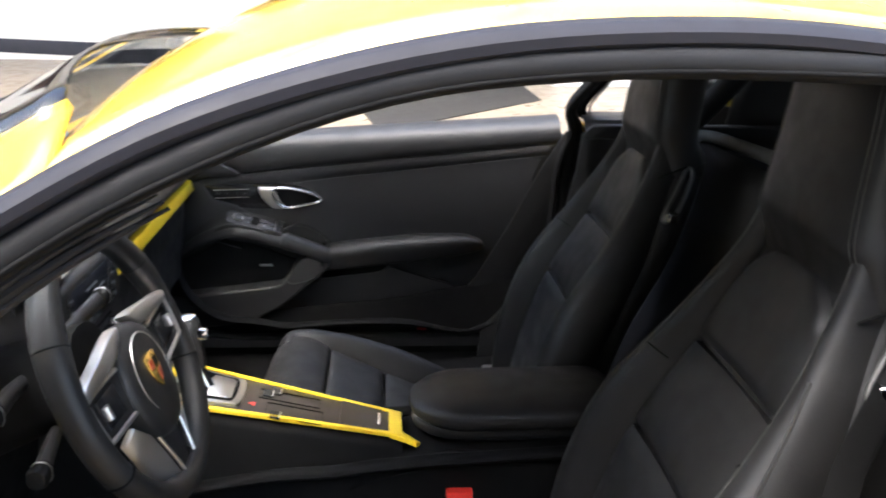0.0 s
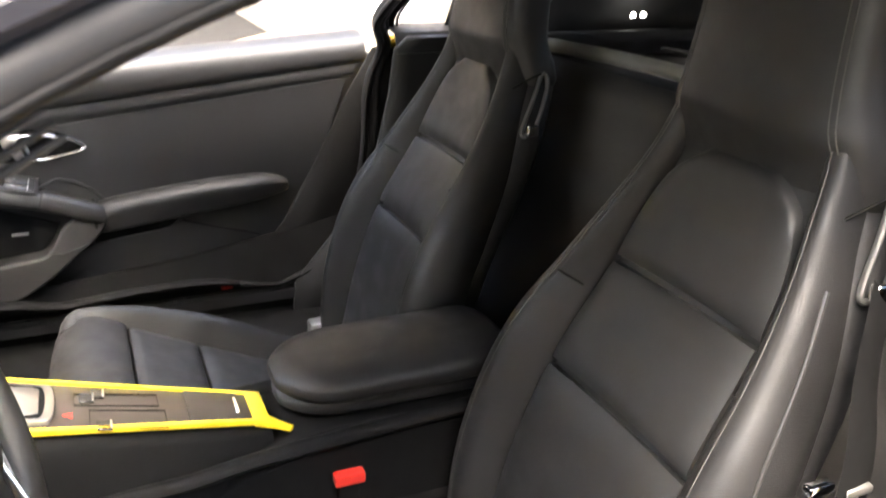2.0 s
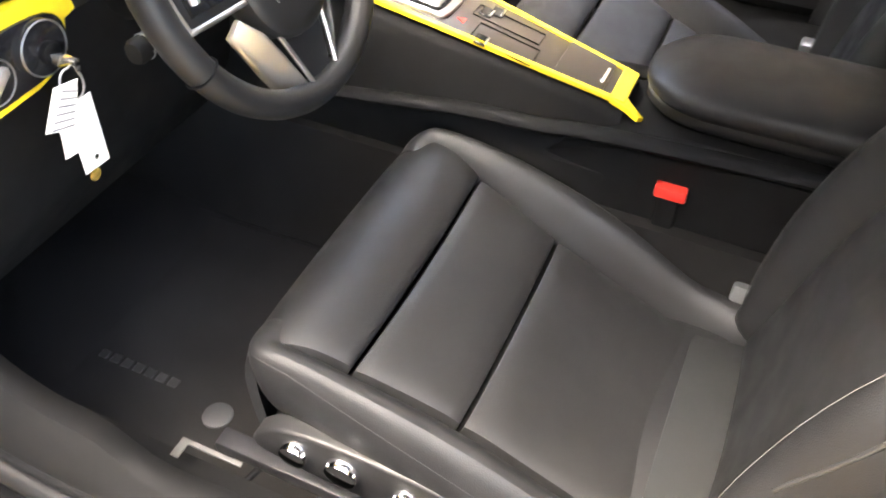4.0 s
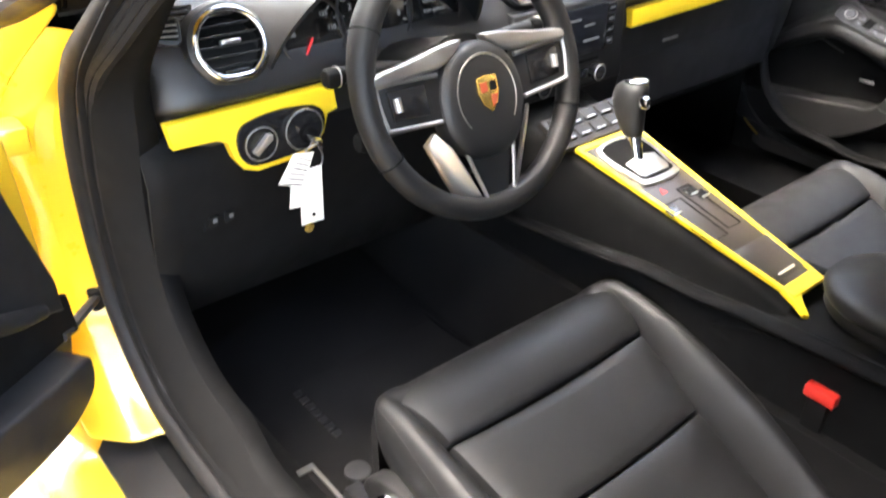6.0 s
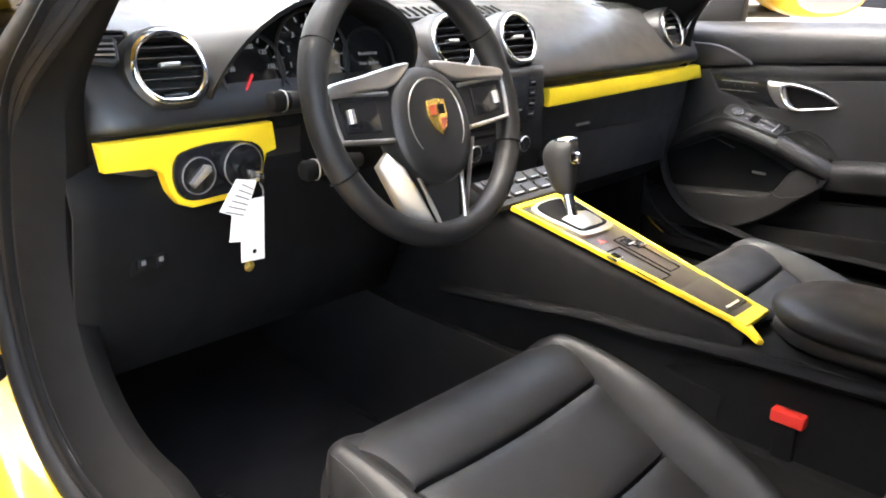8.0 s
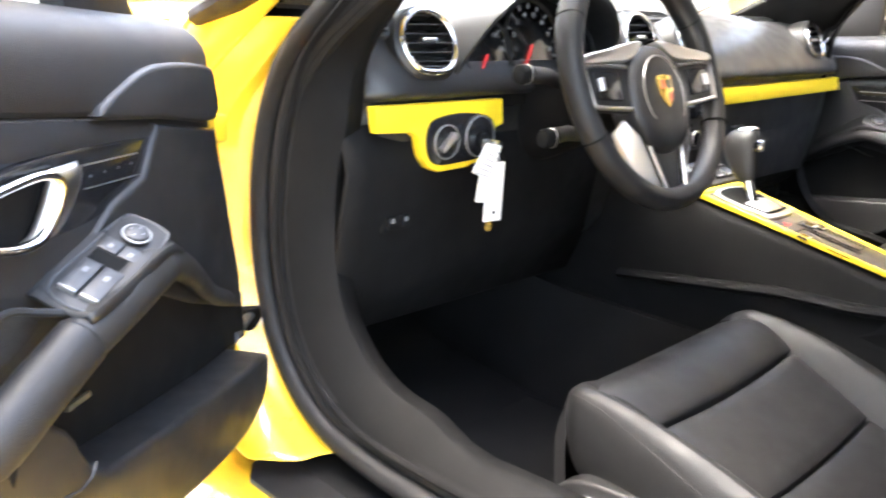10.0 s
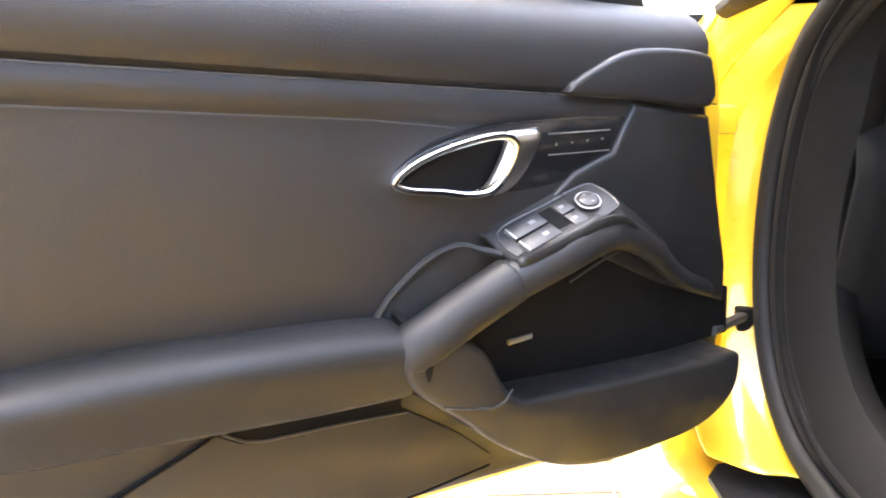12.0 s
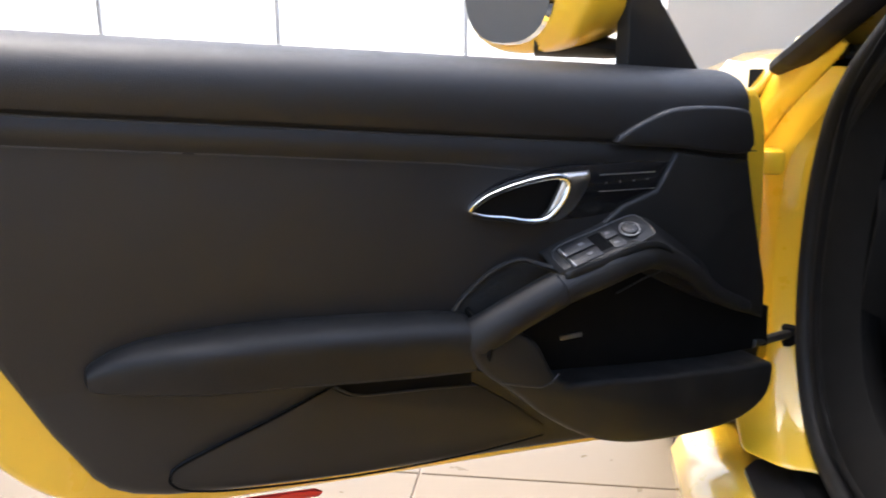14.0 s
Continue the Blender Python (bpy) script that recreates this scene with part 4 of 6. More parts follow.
        left, right = 0.380 + 0.026 * q**1.5, 0.3405 + 0.036 * q**2.0
        rows.append([V(left + (right - left) * t, (0.031 - 0.008 * q) - 0.003 * t * t - 0.006 * max(0.0, abs(2 * q - 1) - 0.75) * 4, 0.8165 - 0.0600 * q) for t in [j / 8 for j in range(9)]])
    add("handle_paddle", loft(rows[::-1], closed=False), SILVER, hd, solid=-0.008)
    for i in range(4):
        a = 0.312 - 0.022 * i
        btn = add("memory_button", plate([(a, 0.787), (a, 0.805), (a - 0.0205, 0.8040), (a - 0.0205, 0.7855)], 0.0065, 0.0014, 0.0005), GLOSS, bz)
        add("button_mark", plate([(a - 0.0085, 0.794), (a - 0.0085, 0.7963), (a - 0.0108, 0.7960), (a - 0.0108, 0.7937)], 0.0078, 0.0005, 0.0), MARK, btn)
    add("button_trim", tube([V(0.313, 0.0085, 0.8063), V(0.27, 0.0085, 0.8048), V(0.225, 0.0085, 0.8032)], 0.0008, 6), SILVER, bz)
    add("button_trim", tube([V(0.313, 0.0085, 0.7855), V(0.27, 0.0085, 0.7838), V(0.225, 0.0085, 0.7822)], 0.0005, 6), SILVER, bz)
    add = add0
    # seams of the trim
    add("upper_seam", tube([V(0.06 + 1.05 * i / 20, 0.0055, line1(0.06 + 1.05 * i / 20)) for i in range(21)], 0.0008, 6), PIPING, trim)
    add("lower_seam", tube([V(0.44 + 0.65 * i / 14, 0.0040, line2(0.44 + 0.65 * i / 14) + (0.0 if i > 2 else -0.004 * (2 - i) / 2)) for i in range(15)], 0.0008, 6), PIPING, trim)
    # red reflector, mirror foot triangle, door mirror, glass edge
    add("reflector", plate([(0.705, 0.466), (0.785, 0.476), (0.793, 0.480), (0.788, 0.485), (0.708, 0.475), (0.700, 0.470)], -0.002, 0.006, 0.002), RED, lab="red door reflector")
    add("corner_triangle", plate([(0.235, 0.925), (0.235, 1.06), (0.19, 1.03), (0.09, 0.905)], -0.088, 0.026, 0.006, 2), PLASTIC)
    add("window_slot", box(0.10, 1.13, -0.103, -0.082, 0.90, 0.93, 0.003), RUBBER)
    add("mirror_foot", tube(crom([V(0.16, -0.085, 0.945), V(0.20, -0.13, 0.955), V(0.25, -0.17, 0.958), V(0.29, -0.20, 0.96)], 5), [0.03] * 6 + [0.034] * 10, 12, flat=0.45, up=V(0, 0, 1)), PLASTIC)
    rings = []
    for off, rx_, rz_ in ((0.15, 0.05, 0.03), (0.135, 0.10, 0.06), (0.09, 0.145, 0.088), (0.03, 0.165, 0.102), (-0.01, 0.168, 0.104), (-0.02, 0.160, 0.098)):
        rings.append(ring(V(0.29 - off, -0.225 + 0.10 * off, 1.05), V(0, -1, 0), V(0, 0, 1), rx_, rz_, 28, 2.5))
    turn = Matrix.Translation((0.345, -0.215, 0)) @ Matrix.Rotation(radians(27), 4, "Z") @ Matrix.Translation((-0.29, 0.225, 0)) if flip else Matrix.Identity(4)
    rings = [[turn @ p for p in r] for r in rings]
    hs = add("mirror_housing", loft(rings), YELLOW, lab="yellow oval door mirror", sub=1)
    add("mirror_glass", loft([[turn @ p for p in r] for r in (ring(V(0.309, -0.245, 1.048), V(0, -1, 0), V(0, 0, 1), 0.122, 0.088, 28, 2.5), ring(V(0.315, -0.245, 1.048), V(0, -1, 0), V(0, 0, 1), 0.119, 0.085, 28, 2.5))]), MIRROR, hs)
    return door


U, N = V(-0.82, -0.572, 0).normalized(), V(0.572, -0.82, 0).normalized()
DOOR = Matrix((U, N, V(0, 0, 1))).transposed().to_4x4()
DOOR.translation = (-0.84, 0.305, 0)
build_door("driver_door", DOOR, False, "open yellow car door with black leather inner trim and chrome handle")
PDOOR = Matrix((V(0, -1, 0), V(1, 0, 0), V(0, 0, 1))).transposed().to_4x4()
PDOOR.translation = (0.81, 0.395, -0.012)
build_door("passenger_door", PDOOR, True, "closed yellow car door with black leather inner trim")

strap = thing("check_strap", pose(-0.83, 0.32, 0.545), "black door check strap between post and door", "door strap")
part("strap_arm", tube([V(-0.775, 0.385, 0.516), V(-0.82, 0.335, 0.524), V(-0.865, 0.285, 0.530)], 0.009, 8, flat=0.8), RUBBER, strap)
part("strap_bracket", box(-0.800, -0.758, 0.36, 0.402, 0.498, 0.532, 0.005), KNEE, strap)


# ---- seats ----
BACK = curve([(0.30, -0.545), (0.40, -0.577), (0.55, -0.612), (0.69, -0.660), (0.815, -0.732), (0.97, -0.795), (1.10, -0.815), (1.26, -0.832)])
CUSH = curve([(-0.58, 0.345), (-0.483, 0.325), (-0.40, 0.352), (-0.275, 0.408), (-0.147, 0.461), (-0.08, 0.483), (-0.03, 0.480), (0.0, 0.45)])


def build_seat(m):
    seat = thing("car_seat", m, "black leather sports seat with integrated headrest", "car seat", "car seats")

    def add(nm, bm, material, parent=None, lab="", **kw):
        return part(nm, bm, material, parent or seat, lab, local=True, **kw)

    half = curve([(-0.56, 0.165), (-0.48, 0.168), (-0.275, 0.172), (-0.147, 0.190), (-0.03, 0.205), (0.02, 0.215)])

    def strip(y0, y1, w=0.0):
        def f(u, v):
            y = y0 + (y1 - y0) * v
            h = half(y) + w
            return V(-h + 2 * h * u, y, CUSH(y) - 0.010 + 0.012 * (2 * u - 1) ** 2)
        return f

    add("cushion_pad", pillow(strip(-0.483, -0.2756), 16, 14, 0.014, 8), INSERT)
    add("cushion_pad", pillow(strip(-0.2744, -0.1476), 16, 12, 0.014, 8), INSERT)
    lipy = crom([V(0, -0.1464, 0.467), V(0, -0.10, 0.485), V(0, -0.062, 0.486), V(0, -0.029, 0.468), V(0, -0.013, 0.425), V(0, -0.018, 0.36), V(0, -0.03, 0.31)], 6)

    def front(u, v):
        k = v * (len(lipy) - 1)
        i = min(int(k), len(lipy) - 2)
        p = lipy[i].lerp(lipy[i + 1], k - i)
        h = half(min(p.y, -0.03) if v < 0.5 else -0.03) + 0.03 * v
        return V(-h + 2 * h * u, p.y + 0.0 - 0.02 * (2 * u - 1) ** 2 * v, p.z - 0.010 + 0.010 * (2 * u - 1) ** 2)

    add("cushion_front_pad", pillow(front, 16, 26, 0.014, 10), LEATHER)
    add("cushion_rear_strip", pillow(lambda u, v: V((-1 + 2 * u) * 0.166, -0.575 + 0.090 * v, 0.338 - 0.012 * v), 10, 6, 0.006, 8), STRIP, lab="grey flat strip between cushion and backrest")
    # side bolsters: a rolled shell round each side and its front corner
    side = curve([(-0.57, 0.225), (-0.48, 0.236), (-0.36, 0.246), (-0.2, 0.246), (-0.06, 0.236), (0.0, 0.230)])
    tall = curve([(-0.57, 0.7), (-0.50, 1.5), (-0.36, 2.2), (-0.2, 1.6), (-0.06, 0.5), (0.0, 0.25)])
    prof = ((0.034, -0.110), (0.014, -0.080), (0.004, -0.045), (0.0, -0.010), (0.004, 0.010), (0.011, 0.021), (0.021, 0.027), (0.035, 0.025), (0.051, 0.014), (0.066, -0.004), (0.074, -0.028))
    for s in (-1, 1):
        rings = []
        for inset, dz in prof:
            r = max(0.040 - inset * 0.6, 0.010)
            yf = -0.026 - inset * 0.7
            plan = []
            for i in range(19):
                y = -0.565 + (yf - r + 0.565) * i / 18
                plan.append((side(y) - inset / 0.074 * (side(y) - half(y) + 0.002), y, 1.0))
            xs = plan[-1][0] - r
            for i in range(1, 8):
                a = math.pi / 2 * i / 7
                plan.append((xs + r * math.cos(a), yf - r + r * math.sin(a), 1.0))
            for i in range(1, 6):
                plan.append((xs + (half(-0.03) - 0.030 - xs) * i / 5, yf, 1.0 - 0.5 * i / 5))
            rings.append([V(s * x, y, CUSH(min(y, -0.05)) - 0.020 * max(0.0, (y + 0.06) / 0.04) ** 2 + (dz * tall(y) * k if dz > 0 else dz)) for x, y, k in plan])
        bol = add("cushion_bolster", loft(rings, closed=False), LEATHER, lab="raised leather side bolster", solid=0.003, sub=1)
        add("edge_piping", tube([p + V(0, 0, 0.0005) for p in rings[4][1:27]], 0.0022, 6), LEATHER, bol)
        for row, f in ((4, 0.45), (3, 0.75)):
            add("stitch_seam", tube([p.lerp(q, f) + V(s * 0.0006, 0, 0.0010) for p, q in zip(rings[row][2:26], rings[row + 1][2:26])], 0.0007, 5), THREAD, bol)
    base = add("seat_base", box(-0.205, 0.205, -0.55, -0.03, 0.215, 0.33, 0.015, 3), PLASTIC, lab="black plastic seat base")
    rail = add("seat_rail", box(-0.225, -0.195, -0.6, 0.06, 0.205, 0.235, 0.004), POST, base)
    add("seat_rail", box(0.195, 0.225, -0.6, 0.06, 0.205, 0.235, 0.004), POST, base)
    cp = [tuple(p)[:2] for p in crom([V(0.04, 0.335, 0), V(0.07, 0.385, 0), V(0.15, 0.400, 0), V(0.28, 0.395, 0), V(0.32, 0.36, 0), V(0.28, 0.325, 0), V(0.15, 0.315, 0)], 4, closed=True)]
    cpm = axes(V(-0.228, 0, 0), V(0, -1, 0), V(0, 0, 1))
    ctl = add("control_panel", slab(cp[::-1], 0.024, cpm, 0.006, 3), PLASTIC, base, "black seat control panel with chrome buttons")
    for y, z, r in ((0.10, 0.358, 0.019), (0.165, 0.362, 0.022), (0.245, 0.358, 0.016)):
        add("seat_adjuster", disc(r, 0.036, cpm @ Matrix.Translation((y, z, 0)), 24, 0.006), CHROME, ctl)

    # backrest
    hw = curve([(0.33, 0.160), (0.5, 0.155), (0.69, 0.142), (0.815, 0.133), (0.90, 0.122), (0.95, 0.098), (0.985, 0.05)])

    def bpad(z0, z1, dish=0.014):
        def f(u, v):
            z = z0 + (z1 - z0) * v
            h = hw(z)
            return V(h - 2 * h * u, BACK(z) - 0.006 + dish * (2 * u - 1) ** 2 * 0.5, z)
        return f

    add("backrest_pad", pillow(bpad(0.345, 0.682), 16, 18, 0.013, 8), INSERT)
    add("backrest_pad", pillow(bpad(0.686, 0.822), 16, 10, 0.013, 8), INSERT)
    add("backrest_pad", pillow(bpad(0.826, 0.985), 16, 14, 0.013, 8), INSERT)
    binner = curve([(0.33, 0.160), (0.5, 0.156), (0.69, 0.143), (0.815, 0.134), (0.90, 0.124), (0.97, 0.110), (1.05, 0.098), (1.14, 0.088), (1.22, 0.075)])
    bwide = curve([(0.33, 0.085), (0.5, 0.10), (0.7, 0.098), (0.82, 0.072), (0.92, 0.047), (1.0, 0.038), (1.1, 0.031), (1.22, 0.024)])
    bhigh = curve([(0.33, 0.6), (0.45, 1.1), (0.62, 1.3), (0.78, 1.05), (0.90, 0.65), (0.97, 0.40), (1.05, 0.14), (1.22, 0.0)])
    for s in (-1, 1):
        rings = []
        sect = ((-0.006, -0.012), (0.010, 0.012), (0.022, 0.030), (0.036, 0.041), (0.052, 0.041), (0.068, 0.034), (0.081, 0.018), (0.090, -0.012), (0.084, -0.055), (0.04, -0.07), (0.0, -0.05))
        for i in range(37):
            t = i / 36
            z = 0.335 + 0.885 * t
            x0, w, h = binner(z), bwide(z), bhigh(z)
            k = 1.0 if 0.06 < t < 0.96 else 0.7
            slope = (BACK(z + 0.01) - BACK(z - 0.01)) / 0.02
            nrm = V(0, 1, -slope).normalized()
            rings.append([V(s * (x0 + o * w / 0.09 * k), BACK(z), z) + nrm * (q * h if q > 0 else q * 0.9) for o, q in sect])
        bol = add("backrest_bolster", loft(rings), LEATHER, lab="leather backrest side bolster", sub=1)
        seam = [rings[i][3].lerp(rings[i][4], 0.4) + V(0, 0.0012, 0) for i in range(2, 35)]
        add("stitch_seam", tube(seam, 0.0006, 5), THREAD, bol)
        add("stitch_seam", tube([p + V(s * 0.006, -0.004, 0) for p in seam], 0.0006, 5), THREAD, bol)
        cross = [rings[18][n] + V(0, 0.001, 0.0) for n in range(1, 4)]
        add("cross_seam", tube(cross, 0.0014, 6), BLACK_SHADE, bol)
    # headrest, one block with rounded shoulders
    rings = []
    hr = curve([(0.955, 0.150), (0.98, 0.158), (1.02, 0.152), (1.06, 0.142), (1.12, 0.134), (1.19, 0.128), (1.23, 0.118), (1.258, 0.092), (1.268, 0.03)])
    for i in range(30):
        z = 0.955 + 0.313 * i / 29
        h = hr(z)
        front_y = BACK(z) - 0.024 + 0.034 * max(0.0, min(1.0, (z - 0.965) / 0.07))
        deep = 0.06 if z < 1.2 else 0.06 * max(0.25, 1 - ((z - 1.2) / 0.075) ** 2)
        rings.append(ring(V(0, front_y - 0.035, z), V(1, 0, 0), V(0, 1, 0), h, deep * 0.85, 28, 3.2))
    head = add("headrest", loft(rings), LEATHER, lab="integrated leather headrest", sub=1)
    for sx in (-1, 1):
        for off in (0.0, 0.007):
            line = []
            for i in range(4, 27):
                z = 0.955 + 0.313 * i / 29
                h = hr(z)
                x = 0.86 * h - 0.012 + off
                fy = BACK(z) - 0.024 + 0.034 * max(0.0, min(1.0, (z - 0.965) / 0.07)) - 0.035
                deep = 0.051 if z < 1.2 else 0.051 * max(0.25, 1 - ((z - 1.2) / 0.075) ** 2)
                line.append(V(sx * x, fy + deep * (1 - (x / h) ** 3.2) ** (1 / 3.2) + 0.0004, z))
            add("stitch_seam", tube(line, 0.0007, 5), THREAD, head)
    # back shell
    rings = []
    sh = curve([(0.30, 0.19), (0.5, 0.225), (0.7, 0.225), (0.85, 0.192), (0.95, 0.158), (1.02, 0.130)])
    for i in range(20):
        z = 0.28 + 0.74 * i / 19
        rings.append(ring(V(0, BACK(z) - 0.055, z), V(1, 0, 0), V(0, 1, 0), sh(z), 0.05, 24, 3.5))
    add("back_shell", loft(rings), PLASTIC, sub=1)
    # belt guide loop on the shoulder
    loop = crom([V(-0.158, -0.846, 0.985), V(-0.164, -0.854, 0.968), V(-0.187, -0.828, 0.915), V(-0.187, -0.812, 0.891), V(-0.181, -0.800, 0.893), V(-0.168, -0.826, 0.945)], 5, closed=True)
    add("belt_guide", tube(loop, 0.0038, 8, True), GUIDE, lab="satin metal belt guide loop")
    add("guide_hook", box(-0.198, -0.184, -0.826, -0.803, 0.887, 0.909, 0.005, 3), CHROME)
    add("headrest_seam", tube(crom([V(-0.150, -0.795, 0.962), V(-0.158, -0.815, 0.975), V(-0.160, -0.84, 0.985), V(-0.150, -0.865, 0.99)], 5), 0.0018, 6), BLACK_SHADE)
    add("side_hinge", box(0.208, 0.246, -0.560, -0.520, 0.335, 0.395, 0.006), STEEL, lab="bright metal backrest hinge cover")
    return seat


driver_seat = build_seat(pose(-0.352, 0, 0))
passenger_seat = copy_thing(driver_seat, pose(0.352, 0, 0))
edge = crom([V(-0.247, -0.578, 0.620), V(-0.246, -0.625, 0.712), V(-0.238, -0.655, 0.782), V(-0.226, -0.690, 0.86), V(-0.210, -0.718, 0.924)], 5)
part("shell_edge", tube([p + V(-0.0025, 0.001, 0) for p in edge], 0.0022, 8), EDGING, driver_seat, "thin hard edge of the seat shell", local=True)
webbing = part("seat_belt", tube(crom([V(-0.545, -0.815, 0.90), V(-0.59, -0.76, 0.84), V(-0.632, -0.72, 0.76), V(-0.655, -0.66, 0.60), V(-0.66, -0.60, 0.42), V(-0.655, -0.58, 0.33)], 6), 0.022, 8, flat=0.06, up=V(1, 0, 0)), KNEE, car, "black hanging belt webbing")
part("belt_tongue", box(-0.636, -0.624, -0.693, -0.663, 0.763, 0.775, 0.003, 2), CHROME, webbing, "small chrome belt tongue")
part("belt_button", box(-0.637, -0.626, -0.741, -0.709, 0.751, 0.760, 0.003, 2), STEEL, webbing)
part("belt_button", box(-0.637, -0.627, -0.726, -0.718, 0.735, 0.751, 0.003, 2), STEEL, webbing)
passenger_seat["label"] = "black leather passenger sports seat beside the console"

# ---- steering wheel ----
WHEEL = axes(V(-0.367, 0.026, 0.865), V(1, 0, 0), V(0, 0.37, 0.929))
wheel = thing("steering_wheel", WHEEL, "black leather three-spoke steering wheel with silver spokes", "steering wheel")


def wadd(nm, bm, material, parent=None, lab="", **kw):
    return part(nm, bm, material, parent or wheel, lab, local=True, **kw)


def rimpath(a):
    r = 0.1660
    return V(r * math.cos(a), r * math.sin(a), 0)


rimring = []
for i in range(96):
    a = 2 * math.pi * i / 96
    g = 1 + 0.12 * max(0.0, 1 - (abs(abs(math.degrees(math.atan2(math.sin(a), math.cos(a))) - 90) - 58) / 22) ** 2) if math.sin(a) > 0 else 1.0
    rimring.append(ring(rimpath(a), V(math.cos(a), math.sin(a), 0), V(0, 0, 1), 0.0155 * g, 0.0168 * g, 16, 2.2))
rimring.append(rimring[0])
rb = loft(rimring, caps=False)
bmesh.ops.remove_doubles(rb, verts=rb.verts, dist=1e-6)
rim = wadd("rim", rb, LEATHER, lab="thick black leather rim")
for deg in (150, 30, 205, 335):
    a = radians(deg)
    p, d = rimpath(a), V(math.cos(a), math.sin(a), 0)
    wadd("rim_joint", tube(ring(p, d, V(0, 0, 1), 0.0170, 0.0179, 20, 2.2), 0.0012, 6, True), BLACK_SHADE, rim)
rings = [ring(V(0, -0.029, z), V(1, 0, 0), V(0, 1, 0), rx, ry, 36, 2.15) for z, rx, ry in ((-0.045, 0.05, 0.05), (-0.02, 0.066, 0.072), (0.0, 0.070, 0.076), (0.012, 0.068, 0.074), (0.018, 0.060, 0.066), (0.021, 0.045, 0.05), (0.022, 0.015, 0.016))]
hub = wadd("airbag_cover", loft(rings), PLASTIC, lab="round black airbag cover", sub=1)
wadd("cover_ring", tube(ring(V(0, -0.024, 0.0195), V(1, 0, 0), V(0, 1, 0), 0.047, 0.052, 48), 0.0012, 6, True), SILVER, hub)
shield = [(-0.016, 0.021), (0.0, 0.023), (0.016, 0.021), (0.0165, 0.002), (0.011, -0.013), (0.0, -0.023), (-0.011, -0.013), (-0.0165, 0.002)]
bd = wadd("badge", slab(shield, 0.004, Matrix.Translation((0, -0.022, 0.0205)), 0.001), GOLD, hub, "small gold shield badge")
wadd("badge_band", slab([(-0.013, 0.015), (-0.002, 0.015), (-0.002, 0.003), (-0.013, 0.003)], 0.0008, Matrix.Translation((0, -0.022, 0.0243)), 0), CREST, bd)
wadd("badge_band", slab([(0.002, -0.002), (0.013, -0.002), (0.009, -0.012), (0.002, -0.017)], 0.0008, Matrix.Translation((0, -0.022, 0.0243)), 0), CREST, bd)
wadd("badge_band", slab([(0.002, 0.015), (0.013, 0.015), (0.013, 0.003), (0.002, 0.003)], 0.0006, Matrix.Translation((0, -0.022, 0.0243)), 0), GLOSS, bd)
for s in (-1, 1):
    fl = lambda pts: [(s * x, y) for x, y in (pts if s > 0 else pts[::-1])]
    sp = wadd("side_spoke", slab(fl([(0.055, 0.030), (0.152, 0.030), (0.165, 0.010), (0.158, -0.034), (0.060, -0.045)]), 0.012, Matrix.Translation((0, 0, -0.004)), 0.004), PLASTIC)
    wadd("spoke_cap", slab([tuple(p)[:2] for p in crom([V(*p, 0) for p in fl([(0.018, 0.050), (0.058, 0.047), (0.10, 0.040), (0.150, 0.033), (0.158, 0.025), (0.148, 0.019), (0.10, 0.021), (0.064, 0.022), (0.040, 0.030)])], 3, closed=True)], 0.016, Matrix.Translation((0, 0, -0.001)), 0.006, 3), SILVER, sp, "satin silver spoke cover")
    fr = [V(s * x, y, 0.010) for x, y in ((0.064, 0.016), (0.144, 0.020), (0.154, 0.010), (0.150, -0.028), (0.142, -0.034), (0.070, -0.040))]
    wadd("spoke_frame", tube(crom(fr, 4), 0.0030, 8), SILVER, sp)
    kp = wadd("spoke_keys", slab(fl([(0.085, 0.010), (0.140, 0.012), (0.138, -0.024), (0.085, -0.028)]), 0.005, Matrix.Translation((0, 0, 0.007)), 0.003), GLOSS, sp)
    wadd("key_roller", tube([V(s * 0.130, 0.002, 0.013), V(s * 0.130, -0.014, 0.013)], 0.005, 10), SILVER, kp)
    blade = slab(fl([(0.080, -0.052), (0.062, -0.075), (0.048, -0.105), (0.020, -0.170), (0.044, -0.167), (0.068, -0.115), (0.088, -0.066)]), 0.008, Matrix.Translation((0, 0, -0.002)), 0.003, 3)
    for v in blade.verts:
        v.co.z -= 0.9 * (abs(v.co.x) - 0.024 - 0.5 * (v.co.y + 0.160))
    wadd("lower_spoke", blade, SILVER, None, "satin silver lower spoke")
wadd("lower_frame", tube(crom([V(-0.040, -0.088, 0.004), V(-0.028, -0.135, 0.006), V(-0.016, -0.167, 0.006), V(0.016, -0.167, 0.006), V(0.028, -0.135, 0.006), V(0.040, -0.088, 0.004)], 4), 0.0028, 8), SILVER)
wadd("lower_panel", slab([(-0.040, -0.08), (-0.014, -0.166), (0.014, -0.166), (0.040, -0.08)], 0.006, Matrix.Translation((0, 0, -0.004)), 0.002), PLASTIC)

# ---- dashboard ----
dash = thing("dashboard", pose(0, 0.45, 0.6), "black dashboard with round vents and yellow trim strips", "dashboard")
SECT = [(0.60, 0.44), (0.40, 0.50), (0.275, 0.565), (0.235, 0.66), (0.222, 0.775), (0.222, 0.824), (0.208, 0.832), (0.203, 0.842), (0.214, 0.866), (0.245, 0.905), (0.29, 0.934), (0.36, 0.952), (0.47, 0.960), (0.62, 0.955), (0.80, 0.92)]


